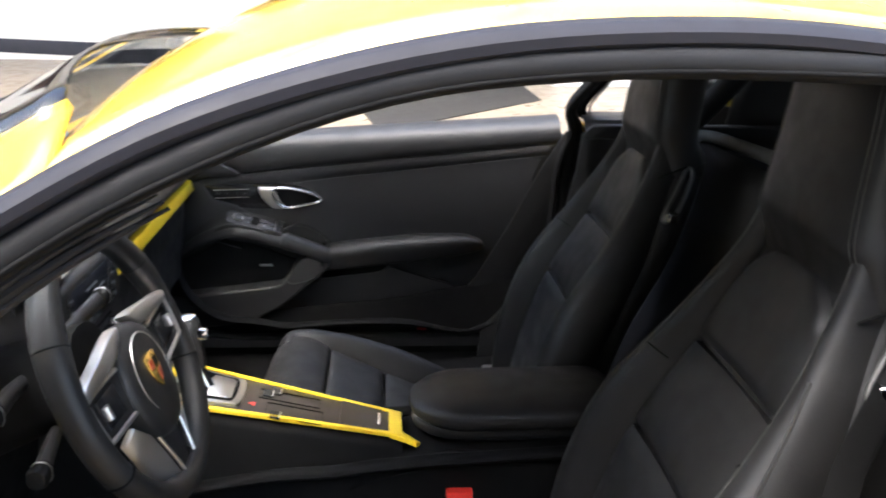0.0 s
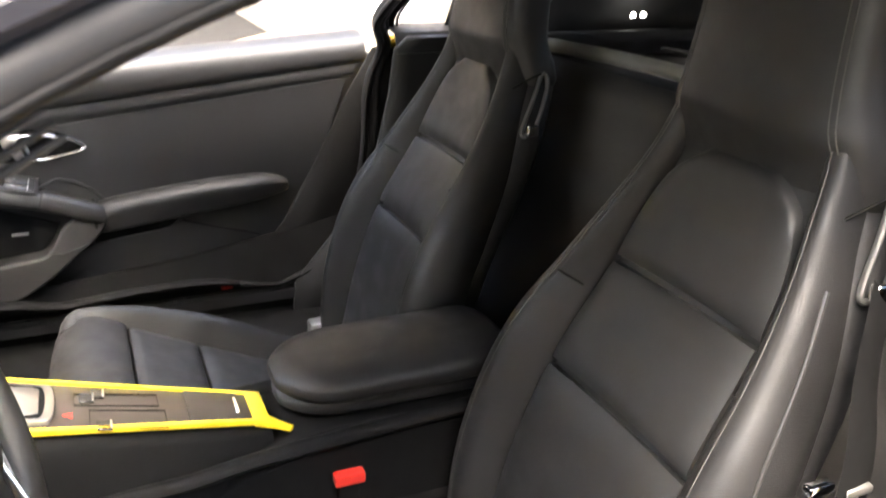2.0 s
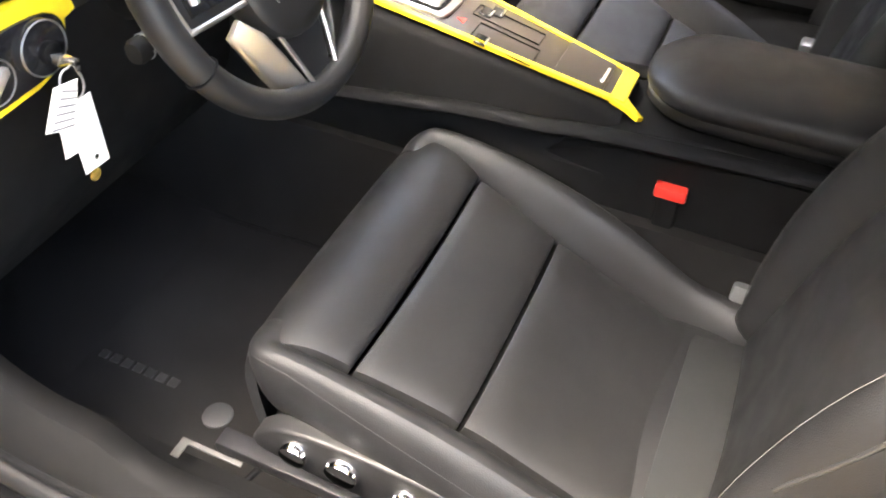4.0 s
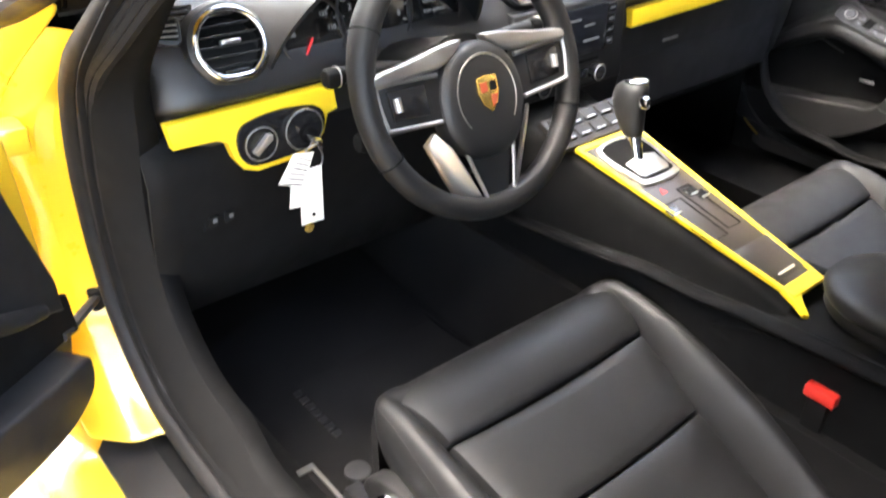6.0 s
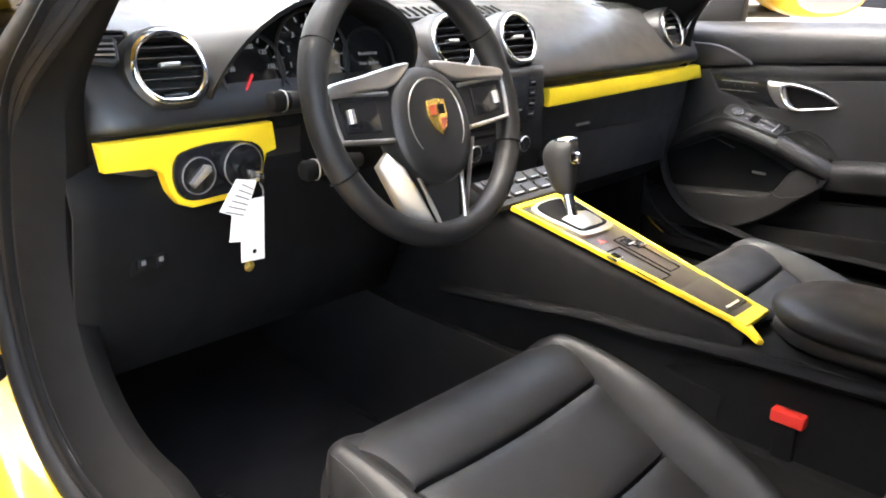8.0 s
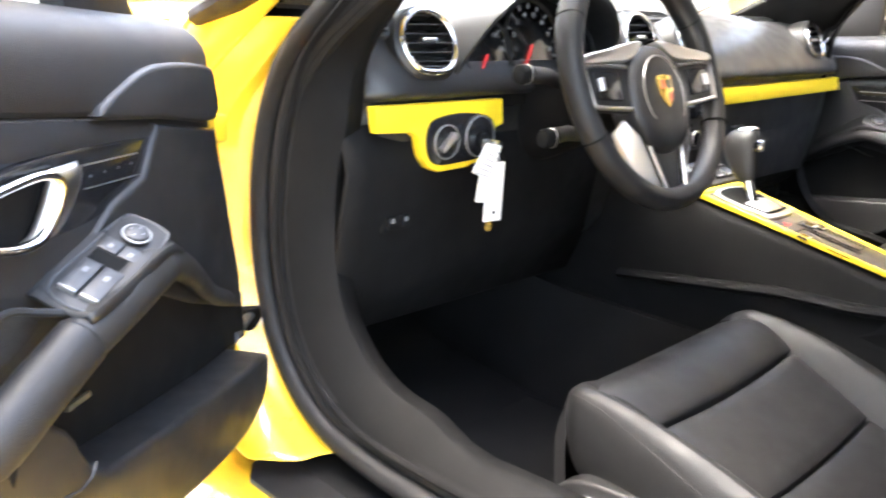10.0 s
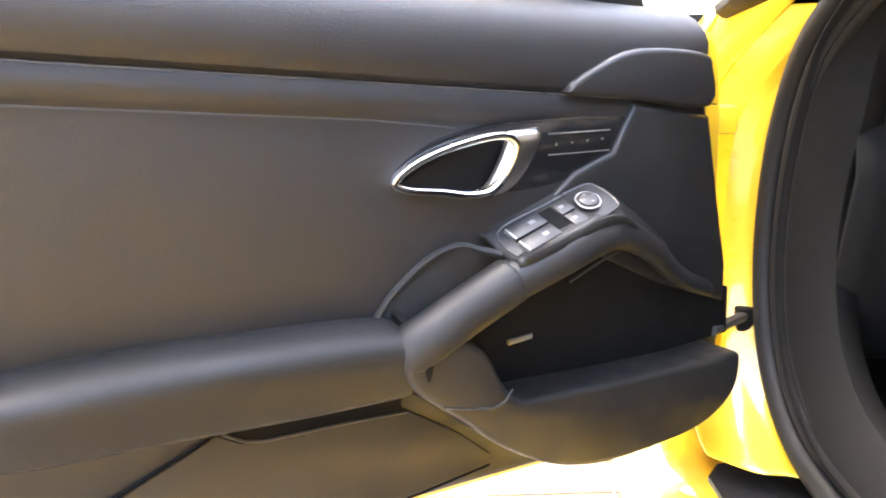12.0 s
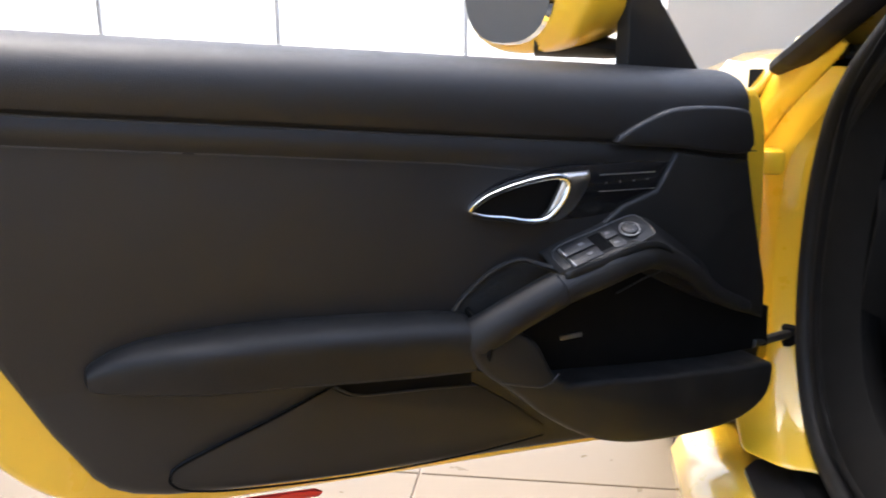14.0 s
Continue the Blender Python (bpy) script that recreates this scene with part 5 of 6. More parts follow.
def dash_row(x):
    k = 1 - (abs(x) / 0.78) ** 2
    end = max(0.0, 1 - (x + 0.722) / 0.06) ** 2 + max(0.0, 1 - (0.80 - x) / 0.05) ** 2
    prof = crom([V(x, y + 0.035 * end + 0.12 * k * (y > 0.4), z) for y, z in SECT], 3)
    return prof


def dash_cheek(x, shrink):
    """The rounded end of the dash, drawn in towards its core."""
    return [V(x, 0.50 + (p.y - 0.50) * shrink, 0.74 + (p.z - 0.74) * shrink) for p in dash_row(-0.716 if x < 0 else 0.80)]


part("dash_body", loft([dash_row(x) for x in [-0.716 + 1.516 * i / 40 for i in range(41)]], closed=False), DASHTOP, dash, "soft black dash top and face", solid=-0.01)
part("dash_end_cap", loft([dash_cheek(-0.716, 0.995), dash_cheek(-0.726, 0.97), dash_cheek(-0.733, 0.90), dash_cheek(-0.738, 0.75), dash_cheek(-0.740, 0.4)], closed=False), KNEE, dash, solid=0.004)
part("dash_end_cap", slab([(y, z) for y, z in SECT] + [(0.80, 0.44)], 0.02, axes(V(0.80, 0.03, 0), V(0, 1, 0), V(0, 0, 1)), 0.004), PLASTIC, dash)

# yellow strips
part("passenger_strip", slab([(0.178, 0.781), (0.172, 0.816), (0.785, 0.822), (0.806, 0.790)], 0.016, Matrix(((1, 0, 0, 0), (0, 0, -1, 0.223), (0, 1, 0, 0), (0, 0, 0, 1))), 0.004), TRIM, dash, "bright yellow dash strip")
FACE = lambda y: Matrix(((1, 0, 0, 0), (0, 0, -1, y), (0, 1, 0, 0), (0, 0, 0, 1)))
outer = [(-0.706, 0.826), (-0.700, 0.792), (-0.642, 0.789), (-0.629, 0.781), (-0.622, 0.757), (-0.610, 0.739), (-0.590, 0.731), (-0.535, 0.733), (-0.502, 0.741), (-0.484, 0.760), (-0.477, 0.785), (-0.460, 0.789), (-0.466, 0.826)]
pod = [tuple(p)[:2] for p in crom([V(*p, 0) for p in ((-0.618, 0.777), (-0.612, 0.754), (-0.594, 0.742), (-0.555, 0.742), (-0.510, 0.746), (-0.489, 0.764), (-0.485, 0.787), (-0.502, 0.805), (-0.555, 0.811), (-0.598, 0.806), (-0.613, 0.797))], 3, closed=True)]
part("driver_strip", slab(outer, 0.016, FACE(0.216), 0.004), TRIM, dash, "bright yellow strip round the light switch")
sp = part("switch_pod", slab(pod, 0.004, FACE(0.2000), 0.002), GLOSS, dash, "gloss black light switch and ignition pod")
ls = part("light_switch", disc(0.0245, 0.008, FACE(0.1975) @ Matrix.Translation((-0.587, 0.7745, 0)), 32, 0.002), GLOSS, sp)
part("switch_ring", tube(ring(V(-0.587, 0.1895, 0.7745), V(1, 0, 0), V(0, 0, 1), 0.0230, 0.0230, 36), 0.0009, 6, True), STEEL, ls)
part("switch_grip", slab([(-0.016, -0.004), (0.014, -0.0055), (0.018, 0.0), (0.014, 0.0055), (-0.016, 0.004)], 0.008, FACE(0.190) @ Matrix.Translation((-0.587, 0.7745, 0)) @ pose(0, 0, 0, 0, 0, 40), 0.002), SILVER, ls, "silver rotary grip")
ig = part("ignition_lock", disc(0.030, 0.008, FACE(0.1975) @ Matrix.Translation((-0.522, 0.7775, 0)), 32, 0.003), GLOSS, sp)
part("lock_ring", tube(ring(V(-0.522, 0.1895, 0.7775), V(1, 0, 0), V(0, 0, 1), 0.0285, 0.0285, 36), 0.0009, 6, True), STEEL, ig)
part("lock_core", disc(0.012, 0.006, FACE(0.190) @ Matrix.Translation((-0.518, 0.771, 0)), 20, 0.002), BLACK_SHADE, ig)


# side window grille at the dash end
SIDE = axes(V(-0.676, 0.254, 0.921), V(0.93, -0.36, 0.0), V(0.22, 0.56, 0.80))
sg = part("side_grille", slab([(-0.024, -0.012), (0.020, -0.019), (0.027, -0.013), (0.027, 0.013), (0.020, 0.019), (-0.020, 0.014)], 0.008, SIDE, 0.003), DASHTOP, dash, "small slatted side window vent")
# near-black sheet on the plate as shade behind the slats
part("grille_shade", slab([(-0.019, -0.009), (0.022, -0.013), (0.022, 0.013), (-0.016, 0.010)], 0.001, SIDE @ Matrix.Translation((0, 0, 0.0078)), 0), BLACK_SHADE, sg)
for v in (-0.008, -0.001, 0.006):
    part("grille_slat", box(-0.020, 0.023, v - 0.0010, v + 0.0010, 0.0080, 0.0105, 0.0004, 1, SIDE), STEEL, sg)


# round vents
def build_vent(x, z, y, yaw=0.0):
    nrm = V(math.sin(yaw), -math.cos(yaw), 0.40).normalized()
    m = axes(V(x, y, z), V(math.cos(yaw), math.sin(yaw), 0), nrm.cross(V(math.cos(yaw), math.sin(yaw), 0)))

    def egg(r, depth, n=40):
        out = []
        for i in range(n):
            a = 2 * math.pi * i / n
            px, py = r * math.cos(a), r * math.sin(a) * 0.98
            if py < -0.88 * r:
                py = -0.88 * r + (py + 0.88 * r) * 0.3
            out.append(V(px, py, depth))
        return out

    def put(pts):
        return [m @ p for p in pts]

    pod_ = part("vent_pod", loft([put(egg(0.0475, 0.004)), put(egg(0.053, 0.0)), put(egg(0.057, -0.02)), put([p + V(0, -0.005, 0) for p in egg(0.060, -0.06)]), put([p + V(0, -0.03, 0) for p in egg(0.060, -0.14)])], caps=False), DASHTOP, dash, "round black air vent")
    part("vent_ring", tube(put(egg(0.0445, 0.006)), 0.0042, 10, True), CHROME, pod_, "bright metal vent ring")
    # lining and back coloured near-black to deepen the shade behind the slats
    part("vent_shade", loft([put(egg(0.042, 0.005)), put(egg(0.040, -0.035))], caps=False), BLACK_SHADE, pod_)
    part("vent_back", slab([(p.x, p.y) for p in egg(0.041, 0)], 0.002, m @ Matrix.Translation((0, 0, -0.036)), 0), BLACK_SHADE, pod_)
    for k in range(6):
        yy = -0.025 + 0.0125 * k
        w = math.sqrt(max(0.0, 0.041**2 - (yy / 0.98) ** 2)) * 0.98
        part("vent_slat", box(-w, w, yy - 0.0012, yy + 0.0012, -0.016, 0.004, 0.0008, 1, m), PLASTIC, pod_)
    part("vent_tab", box(-0.013, 0.013, 0.0, 0.006, -0.002, 0.009, 0.002, 2, m), SILVER, pod_)
    part("vent_wheel", box(-0.016, 0.016, -0.0385, -0.031, -0.004, 0.006, 0.002, 2, m), GLOSS, pod_)
    return pod_


build_vent(-0.600, 0.902, 0.222, -0.08)
build_vent(-0.090, 0.908, 0.226)
build_vent(0.083, 0.908, 0.226)
build_vent(0.667, 0.905, 0.236, 0.06)
# demister grilles on the dash top
for gx, gy, n in ((-0.085, 0.30, 7), (0.085, 0.30, 7), (0.60, 0.32, 8), (-0.69, 0.33, 3)):
    gm = axes(V(gx, gy + 0.022, 0.9452 if gx > -0.5 else 0.9462), V(1, 0, 0), V(0, 0.968, 0.25))
    gr = part("grille_plate", slab([(-0.074, -0.026), (0.070, -0.026), (0.074, 0.026), (-0.068, 0.026)], 0.006, gm, 0.003, 2), DASHTOP, dash)
    for k in range(n):
        xx = -0.058 + 0.116 * k / (n - 1)
        # slots are near-black bars on the plate, shade put into colour
        part("grille_slot", tube([gm @ V(xx - 0.007, -0.020, 0.0052), gm @ V(xx - 0.001, -0.004, 0.0056), gm @ V(xx + 0.003, 0.020, 0.0052)], 0.0038, 6), BLACK_SHADE, gr)

# small demister vent at the dash end
sv = part("side_vent", slab([(-0.034, -0.018), (0.030, -0.022), (0.034, 0.018), (-0.020, 0.022)], 0.010, axes(V(-0.650, 0.288, 0.922), V(0.96, -0.28, 0), V(0, 0.55, 0.83)), 0.004), GLOSS, dash, "small slatted side vent")
for k in range(5):
    part("vent_slat", box(-0.027, 0.027, -0.0155 + 0.0075 * k, -0.0130 + 0.0075 * k, 0.008, 0.013, 0.0006, 1, axes(V(-0.650, 0.288, 0.922), V(0.96, -0.28, 0), V(0, 0.55, 0.83))), PLASTIC, sv)

# instrument hood and dials
CX = -0.375


def arch(y, hw, top_, base, n=20):
    return [V(CX + hw * math.cos(math.pi * i / n), y + 0.06 * (1 - math.sin(math.pi * i / n)) ** 2 * (y < 0.23), base + (top_ - base) * math.sin(math.pi * i / n) ** 0.85) for i in range(n + 1)]


part("instrument_hood", loft([arch(0.165, 0.174, 0.986, 0.840), arch(0.163, 0.180, 0.993, 0.840), arch(0.175, 0.186, 0.998, 0.845), arch(0.22, 0.196, 1.000, 0.86), arch(0.32, 0.215, 0.994, 0.89), arch(0.45, 0.22, 0.980, 0.91), arch(0.60, 0.21, 0.955, 0.91)], closed=False), DASHTOP, dash, "leatherette instrument hood")
part("hood_lining", loft([arch(0.165, 0.174, 0.986, 0.840), arch(0.19, 0.171, 0.982, 0.838), arch(0.25, 0.168, 0.976, 0.82)], closed=False), PLASTIC, dash, solid=0.002)
FACEM = axes(V(CX, 0.235, 0.88), V(1, 0, 0), V(0, 0.25, 0.97))
cl = part("instrument_face", slab([(-0.172, -0.07), (0.172, -0.07), (0.166, 0.03), (0.13, 0.07), (0.08, 0.098), (-0.08, 0.098), (-0.13, 0.07), (-0.166, 0.03)], 0.006, FACEM, 0.003), BLACK_SHADE, dash, "dark instrument face")
for k, (dx, r) in enumerate(((-0.103, 0.048), (0.0, 0.062), (0.103, 0.048))):
    mm = FACEM @ Matrix.Translation((dx, 0.008 if k != 1 else 0.022, 0.008))
    dl = part("dial", disc(r, 0.004, mm, 40, 0.001), GLOSS, cl, "round black dial")
    part("dial_rim", tube([mm @ p for p in ring(V(0, 0, 0.006), V(1, 0, 0), V(0, 1, 0), r, r, 48)], 0.0025, 8, True), PLASTIC, dl)
    for j in range(13 if k != 2 else 0):
        a = radians(225 - 270 * j / 12)
        part("dial_tick", box(r * 0.80, r * 0.92, -0.0006, 0.0006, 0.0042, 0.0050, 0, 1, mm @ pose(0, 0, 0, 0, 0, math.degrees(a))), DIAL, dl)
    if k == 0:
        for j, txt in enumerate(("25", "50", "75", "100", "125", "150", "175")):
            a = radians(215 - 250 * j / 6)
            words(txt, 0.009, mm @ Matrix.Translation((r * 0.64 * math.cos(a), r * 0.64 * math.sin(a), 0.0045)), DIAL, dl)
        words("11895", 0.010, mm @ Matrix.Translation((0.012, -0.026, 0.0045)), DIAL, dl)
        words("568.1", 0.010, mm @ Matrix.Translation((0.012, -0.036, 0.0045)), DIAL, dl)
    if k == 1:
        for j in range(9):
            a = radians(225 - 270 * j / 9)
            words(str(j), 0.011, mm @ Matrix.Translation((r * 0.66 * math.cos(a), r * 0.66 * math.sin(a), 0.0045)), DIAL, dl)
    if k < 2:
        part("dial_needle", box(0.006, r * 0.78, -0.0013, 0.0013, 0.006, 0.008, 0, 1, mm @ pose(0, 0, 0, 0, 0, 235)), NEEDLE, dl, "red needle")
    if k == 2:
        words("Remove key", 0.0075, mm @ Matrix.Translation((0, 0.012, 0.0045)), DIAL, dl)
        words("from ignition", 0.0075, mm @ Matrix.Translation((0, -0.002, 0.0045)), DIAL, dl)
        words("04:27", 0.0085, mm @ Matrix.Translation((0, -0.026, 0.0045)), DIAL, dl)
# column and stalks; column in the shade-darkened plastic
part("steering_column", loft([ring(V(-0.34, 0.075, 0.852), V(1, 0, 0), V(0, 0.37, 0.93), 0.05, 0.05, 20, 2.6), ring(V(-0.34, 0.16, 0.815), V(1, 0, 0), V(0, 0.37, 0.93), 0.062, 0.058, 20, 2.6), ring(V(-0.34, 0.30, 0.76), V(1, 0, 0), V(0, 0.37, 0.93), 0.07, 0.07, 20, 2.6)]), KNEE, dash)
for x0, x1, y0, z0, z1 in ((-0.39, -0.512, 0.125, 0.858, 0.868), (-0.39, -0.488, 0.095, 0.790, 0.785), (-0.29, -0.16, 0.125, 0.858, 0.868)):
    st = part("column_stalk", tube([V(x0, y0 + 0.02, z0 - 0.01), V((x0 + x1) / 2, y0 + 0.008, (z0 + z1) / 2), V(x1, y0, z1)], [0.010, 0.011, 0.013], 10, flat=0.75, up=V(0, 1, 0)), PLASTIC, dash)
    part("stalk_end", loft([ring(V(x1 + dx, y0, z1), V(0, 1, 0), V(0, 0, 1), r_, r_ * 1.1, 18, 2.4) for dx, r_ in ((0.012, 0.010), (0.006, 0.0115), (-0.008, 0.0120), (-0.013, 0.0100), (-0.015, 0.004))]), KNEE, st)
    part("stalk_ring", tube(ring(V(x1 + 0.004, y0, z1), V(0, 1, 0), V(0, 0, 1), 0.0118, 0.0130, 24, 2.4), 0.0008, 6, True), STEEL, st)
# knee panel under the driver's dash, footwell shade put into its colour
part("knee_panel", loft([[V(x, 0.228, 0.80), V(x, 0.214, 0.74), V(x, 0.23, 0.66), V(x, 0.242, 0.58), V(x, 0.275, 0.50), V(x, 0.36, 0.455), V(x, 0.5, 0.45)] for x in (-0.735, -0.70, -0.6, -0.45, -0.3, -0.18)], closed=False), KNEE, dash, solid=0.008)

rl = part("release_panel", slab([(-0.026, -0.014), (0.026, -0.014), (0.026, 0.014), (-0.026, 0.014)], 0.004, FACE(0.232) @ Matrix.Translation((-0.640, 0.664, 0)), 0.003), KNEE, dash, "small black lid release switches")
for x in (-0.652, -0.628):
    lever = part("release_lever", box(x - 0.008, x + 0.008, 0.222, 0.230, 0.655, 0.673, 0.003, 2), KNEE, rl)
    part("lever_mark", box(x - 0.003, x + 0.003, 0.2212, 0.2224, 0.664, 0.670, 0.0004, 1), MARK, lever)

# centre stack
stack = part("centre_panel", slab([(-0.15, 0.70), (0.15, 0.70), (0.138, 0.862), (-0.138, 0.862)], 0.05, FACE(0.245), 0.012, 3), PLASTIC, dash, "centre stack with screen and keys")
part("screen", slab([(-0.088, 0.765), (0.088, 0.765), (0.088, 0.848), (-0.088, 0.848)], 0.003, FACE(0.1965), 0.001), DISPLAY, stack, "dark touch screen")
for k, (x, w) in enumerate(((-0.05, 0.03), (0.03, 0.04), (-0.05, 0.02), (0.03, 0.025), (-0.03, 0.05))):
    part("screen_text", slab([(x, 0.775 + 0.013 * k), (x + w, 0.775 + 0.013 * k), (x + w, 0.778 + 0.013 * k), (x, 0.778 + 0.013 * k)], 0.0003, FACE(0.1934), 0), DIAL, stack)
for s in (-1, 1):
    for k in range(4):
        key = part("stack_key", slab([(s * 0.097 - 0.010, 0.772 + 0.019 * k), (s * 0.097 + 0.010, 0.772 + 0.019 * k), (s * 0.097 + 0.010, 0.787 + 0.019 * k), (s * 0.097 - 0.010, 0.787 + 0.019 * k)], 0.004, FACE(0.1965), 0.001), GLOSS, stack)
        part("key_mark", slab([(s * 0.097 - 0.006, 0.7785 + 0.019 * k), (s * 0.097 + 0.006, 0.7785 + 0.019 * k), (s * 0.097 + 0.006, 0.7805 + 0.019 * k), (s * 0.097 - 0.006, 0.7805 + 0.019 * k)], 0.0006, FACE(0.1926), 0), DIAL, key)
    kn = part("stack_knob", disc(0.015, 0.018, FACE(0.1965) @ Matrix.Translation((s * 0.068, 0.730, 0)), 28, 0.003), GLOSS, stack, "ribbed rotary knob")
    part("knob_ring", tube(ring(V(s * 0.068, 0.180, 0.730), V(1, 0, 0), V(0, 0, 1), 0.0135, 0.0135, 28), 0.0014, 6, True), SILVER, kn)
for k in range(6):
    key = part("stack_key", slab([(-0.045 + 0.016 * k, 0.722), (-0.032 + 0.016 * k, 0.722), (-0.032 + 0.016 * k, 0.738), (-0.045 + 0.016 * k, 0.738)], 0.004, FACE(0.1965), 0.001), GLOSS, stack)
# near-black strip as the shade of the slot
part("disc_slot", slab([(-0.075, 0.750), (0.075, 0.750), (0.075, 0.755), (-0.075, 0.755)], 0.002, FACE(0.1965), 0), BLACK_SHADE, stack)
gb = part("glovebox_lid", slab([(0.19, 0.60), (0.70, 0.60), (0.72, 0.745), (0.18, 0.745)], 0.010, FACE(0.237) @ pose(0, 0, 0, 0, 0, 0), 0.006, 3), PLASTIC, dash, "black glovebox lid")
part("lid_latch", box(0.30, 0.345, 0.222, 0.229, 0.728, 0.733, 0.001), SILVER, gb)

# ---- centre console ----
con = thing("centre_console", pose(-0.012, -0.1, 0.2), "black centre console with yellow trim frame", "centre console")
TOPZ = lambda y: 0.662 + (y - 0.081) * 0.230
CONX = -0.012
wid = lambda y: 0.041 + (0.075 - 0.041) * (y + 0.31) / 0.39
rows = []
for y in [0.42, 0.30, 0.22, 0.15, 0.085, 0.0, -0.1, -0.2, -0.31]:
    z, w = TOPZ(y) - 0.008, wid(y) + 0.004
    rows.append([V(CONX - 0.10, y, 0.22), V(CONX - 0.098, y, 0.40), V(CONX - 0.096, y, 0.50 - 0.08 * max(0, y)), V(CONX - w - 0.016, y, z - 0.055), V(CONX - w - 0.006, y, z - 0.01), V(CONX - w, y, z),
                 V(CONX + w, y, z), V(CONX + w + 0.006, y, z - 0.01), V(CONX + w + 0.016, y, z - 0.055), V(CONX + 0.096, y, 0.50 - 0.08 * max(0, y)), V(CONX + 0.098, y, 0.40), V(CONX + 0.10, y, 0.22)])
# console sides darkened in colour for the shade beside the seats
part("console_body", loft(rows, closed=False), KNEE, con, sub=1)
CM = axes(V(CONX, 0.081, 0.662), V(1, 0, 0), V(0, 0.9746, 0.2241))


def taper(y0, y1, inset):
    return [(-(wid(y1) - inset), y1 - 0.081), (wid(y1) - inset, y1 - 0.081), (wid(y0) - inset, y0 - 0.081), (-(wid(y0) - inset), y0 - 0.081)]


def frame_plate(out, inn, h, low):
    bm = bmesh.new()
    n = len(out)
    vs = [[bm.verts.new((p[0], p[1], z)) for p in pts] for pts, z in ((out, low), (out, low + h), (inn, low + h), (inn, low))]
    for a, b in ((0, 1), (1, 2), (2, 3), (3, 0)):
        for i in range(n):
            bm.faces.new((vs[a][i], vs[a][(i + 1) % n], vs[b][(i + 1) % n], vs[b][i]))
    bmesh.ops.recalc_face_normals(bm, faces=bm.faces)
    return bm


fo, fi = taper(-0.320, 0.085, 0.0), taper(-0.297, 0.074, 0.0072)
fb = frame_plate(fo, fi, 0.008, -0.006)
fb.transform(CM)
tf = part("trim_frame", fb, TRIM, con, "bright yellow console frame", bevel=0.0015)
part("frame_tail", slab([(-0.047, -0.405), (-0.056, -0.426), (-0.050, -0.432), (-0.040, -0.420), (-0.030, -0.408), (-0.020, -0.399), (-0.042, -0.380)], 0.008, CM @ Matrix.Translation((0, 0.0, -0.0075)), 0.002), TRIM, tf)
cover = part("console_panel", slab(fi, 0.006, CM @ Matrix.Translation((0, 0, -0.007)), 0.001), CONSOLE, con, "satin dark console panel")
rim_ = [tuple(p)[:2] for p in crom([V(-0.050, -0.018, 0), V(0.048, -0.018, 0), V(0.046, -0.10, 0), V(0.036, -0.124, 0), V(-0.036, -0.124, 0), V(-0.048, -0.10, 0)], 4, closed=True)]
sp = part("selector_plate", slab(rim_, 0.006, CM @ Matrix.Translation((0, 0, -0.001)), 0.002), SILVER, con, "satin silver gear selector surround")
# near-black sheet on the silver plate as the slot's shade
part("selector_slot", slab([(x * 0.87, -0.064 + (y + 0.066) * 0.84) for x, y in rim_], 0.001, CM @ Matrix.Translation((0, 0, 0.0048)), 0), BLACK_SHADE, sp)
part("gate_plate", slab([(-0.034, -0.100), (-0.030, -0.108), (0.028, -0.108), (0.034, -0.100), (0.036, -0.070), (0.012, -0.062), (-0.036, -0.070)], 0.002, CM @ Matrix.Translation((0, 0, 0.0052)), 0.0008), SILVER, sp)
for k, (x0, x1, y0, y1) in enumerate(((-0.055, -0.012, -0.262, -0.168), (0.0, 0.030, -0.255, -0.150))):
    part("panel_seam", tube([CM @ V(x, y, 0.0) for x, y in ((x0, y0), (x0, y1), (x1, y1), (x1, y0))], 0.0009, 6, True), BLACK_SHADE, cover)
lid = part("ashtray_lid", slab([(-0.042, -0.366), (0.042, -0.366), (0.048, -0.292), (-0.048, -0.292)], 0.003, CM @ Matrix.Translation((0, 0, -0.002)), 0.002), CONSOLE, cover)
part("lid_pull", box(-0.020, 0.020, -0.362, -0.357, 0.0008, 0.0028, 0.0006, 1, CM), CHROME, lid)
for x, y in ((-0.050, -0.185), (0.018, -0.165), (0.030, -0.178)):
    b = part("console_button", box(x - 0.011, x + 0.011, y - 0.009, y + 0.009, -0.002, 0.002, 0.001, 1, CM), GLOSS, cover)
    part("button_bar", box(x - 0.009, x + 0.009, y - 0.009, y - 0.0065, 0.0015, 0.0032, 0.0004, 1, CM), SILVER, b)
part("hazard_button", slab([(-0.032, -0.148), (-0.018, -0.148), (-0.025, -0.136)], 0.001, CM @ Matrix.Translation((0, 0, -0.0008)), 0), RED, cover)
# keys ahead of the frame
kp = part("key_panel", slab([(-0.095, 0.008), (0.095, 0.008), (0.10, 0.075), (-0.10, 0.075)], 0.012, CM @ Matrix.Translation((0, 0, -0.008)) @ pose(0, 0, 0, 12, 0, 0), 0.004), PLASTIC, con)
for k in range(5):
    for j in range(2):
        x = -0.075 + 0.037 * k
        b = part("climate_key", box(x - 0.015, x + 0.015, 0.018 + 0.027 * j, 0.040 + 0.027 * j, 0.003, 0.008, 0.0015, 1, CM @ pose(0, 0, 0, 12, 0, 0)), PLASTIC, kp)
        part("key_bar", box(x - 0.010, x + 0.010, 0.020 + 0.027 * j, 0.0225 + 0.027 * j, 0.0075, 0.0090, 0.0004, 1, CM @ pose(0, 0, 0, 12, 0, 0)), SILVER, b)
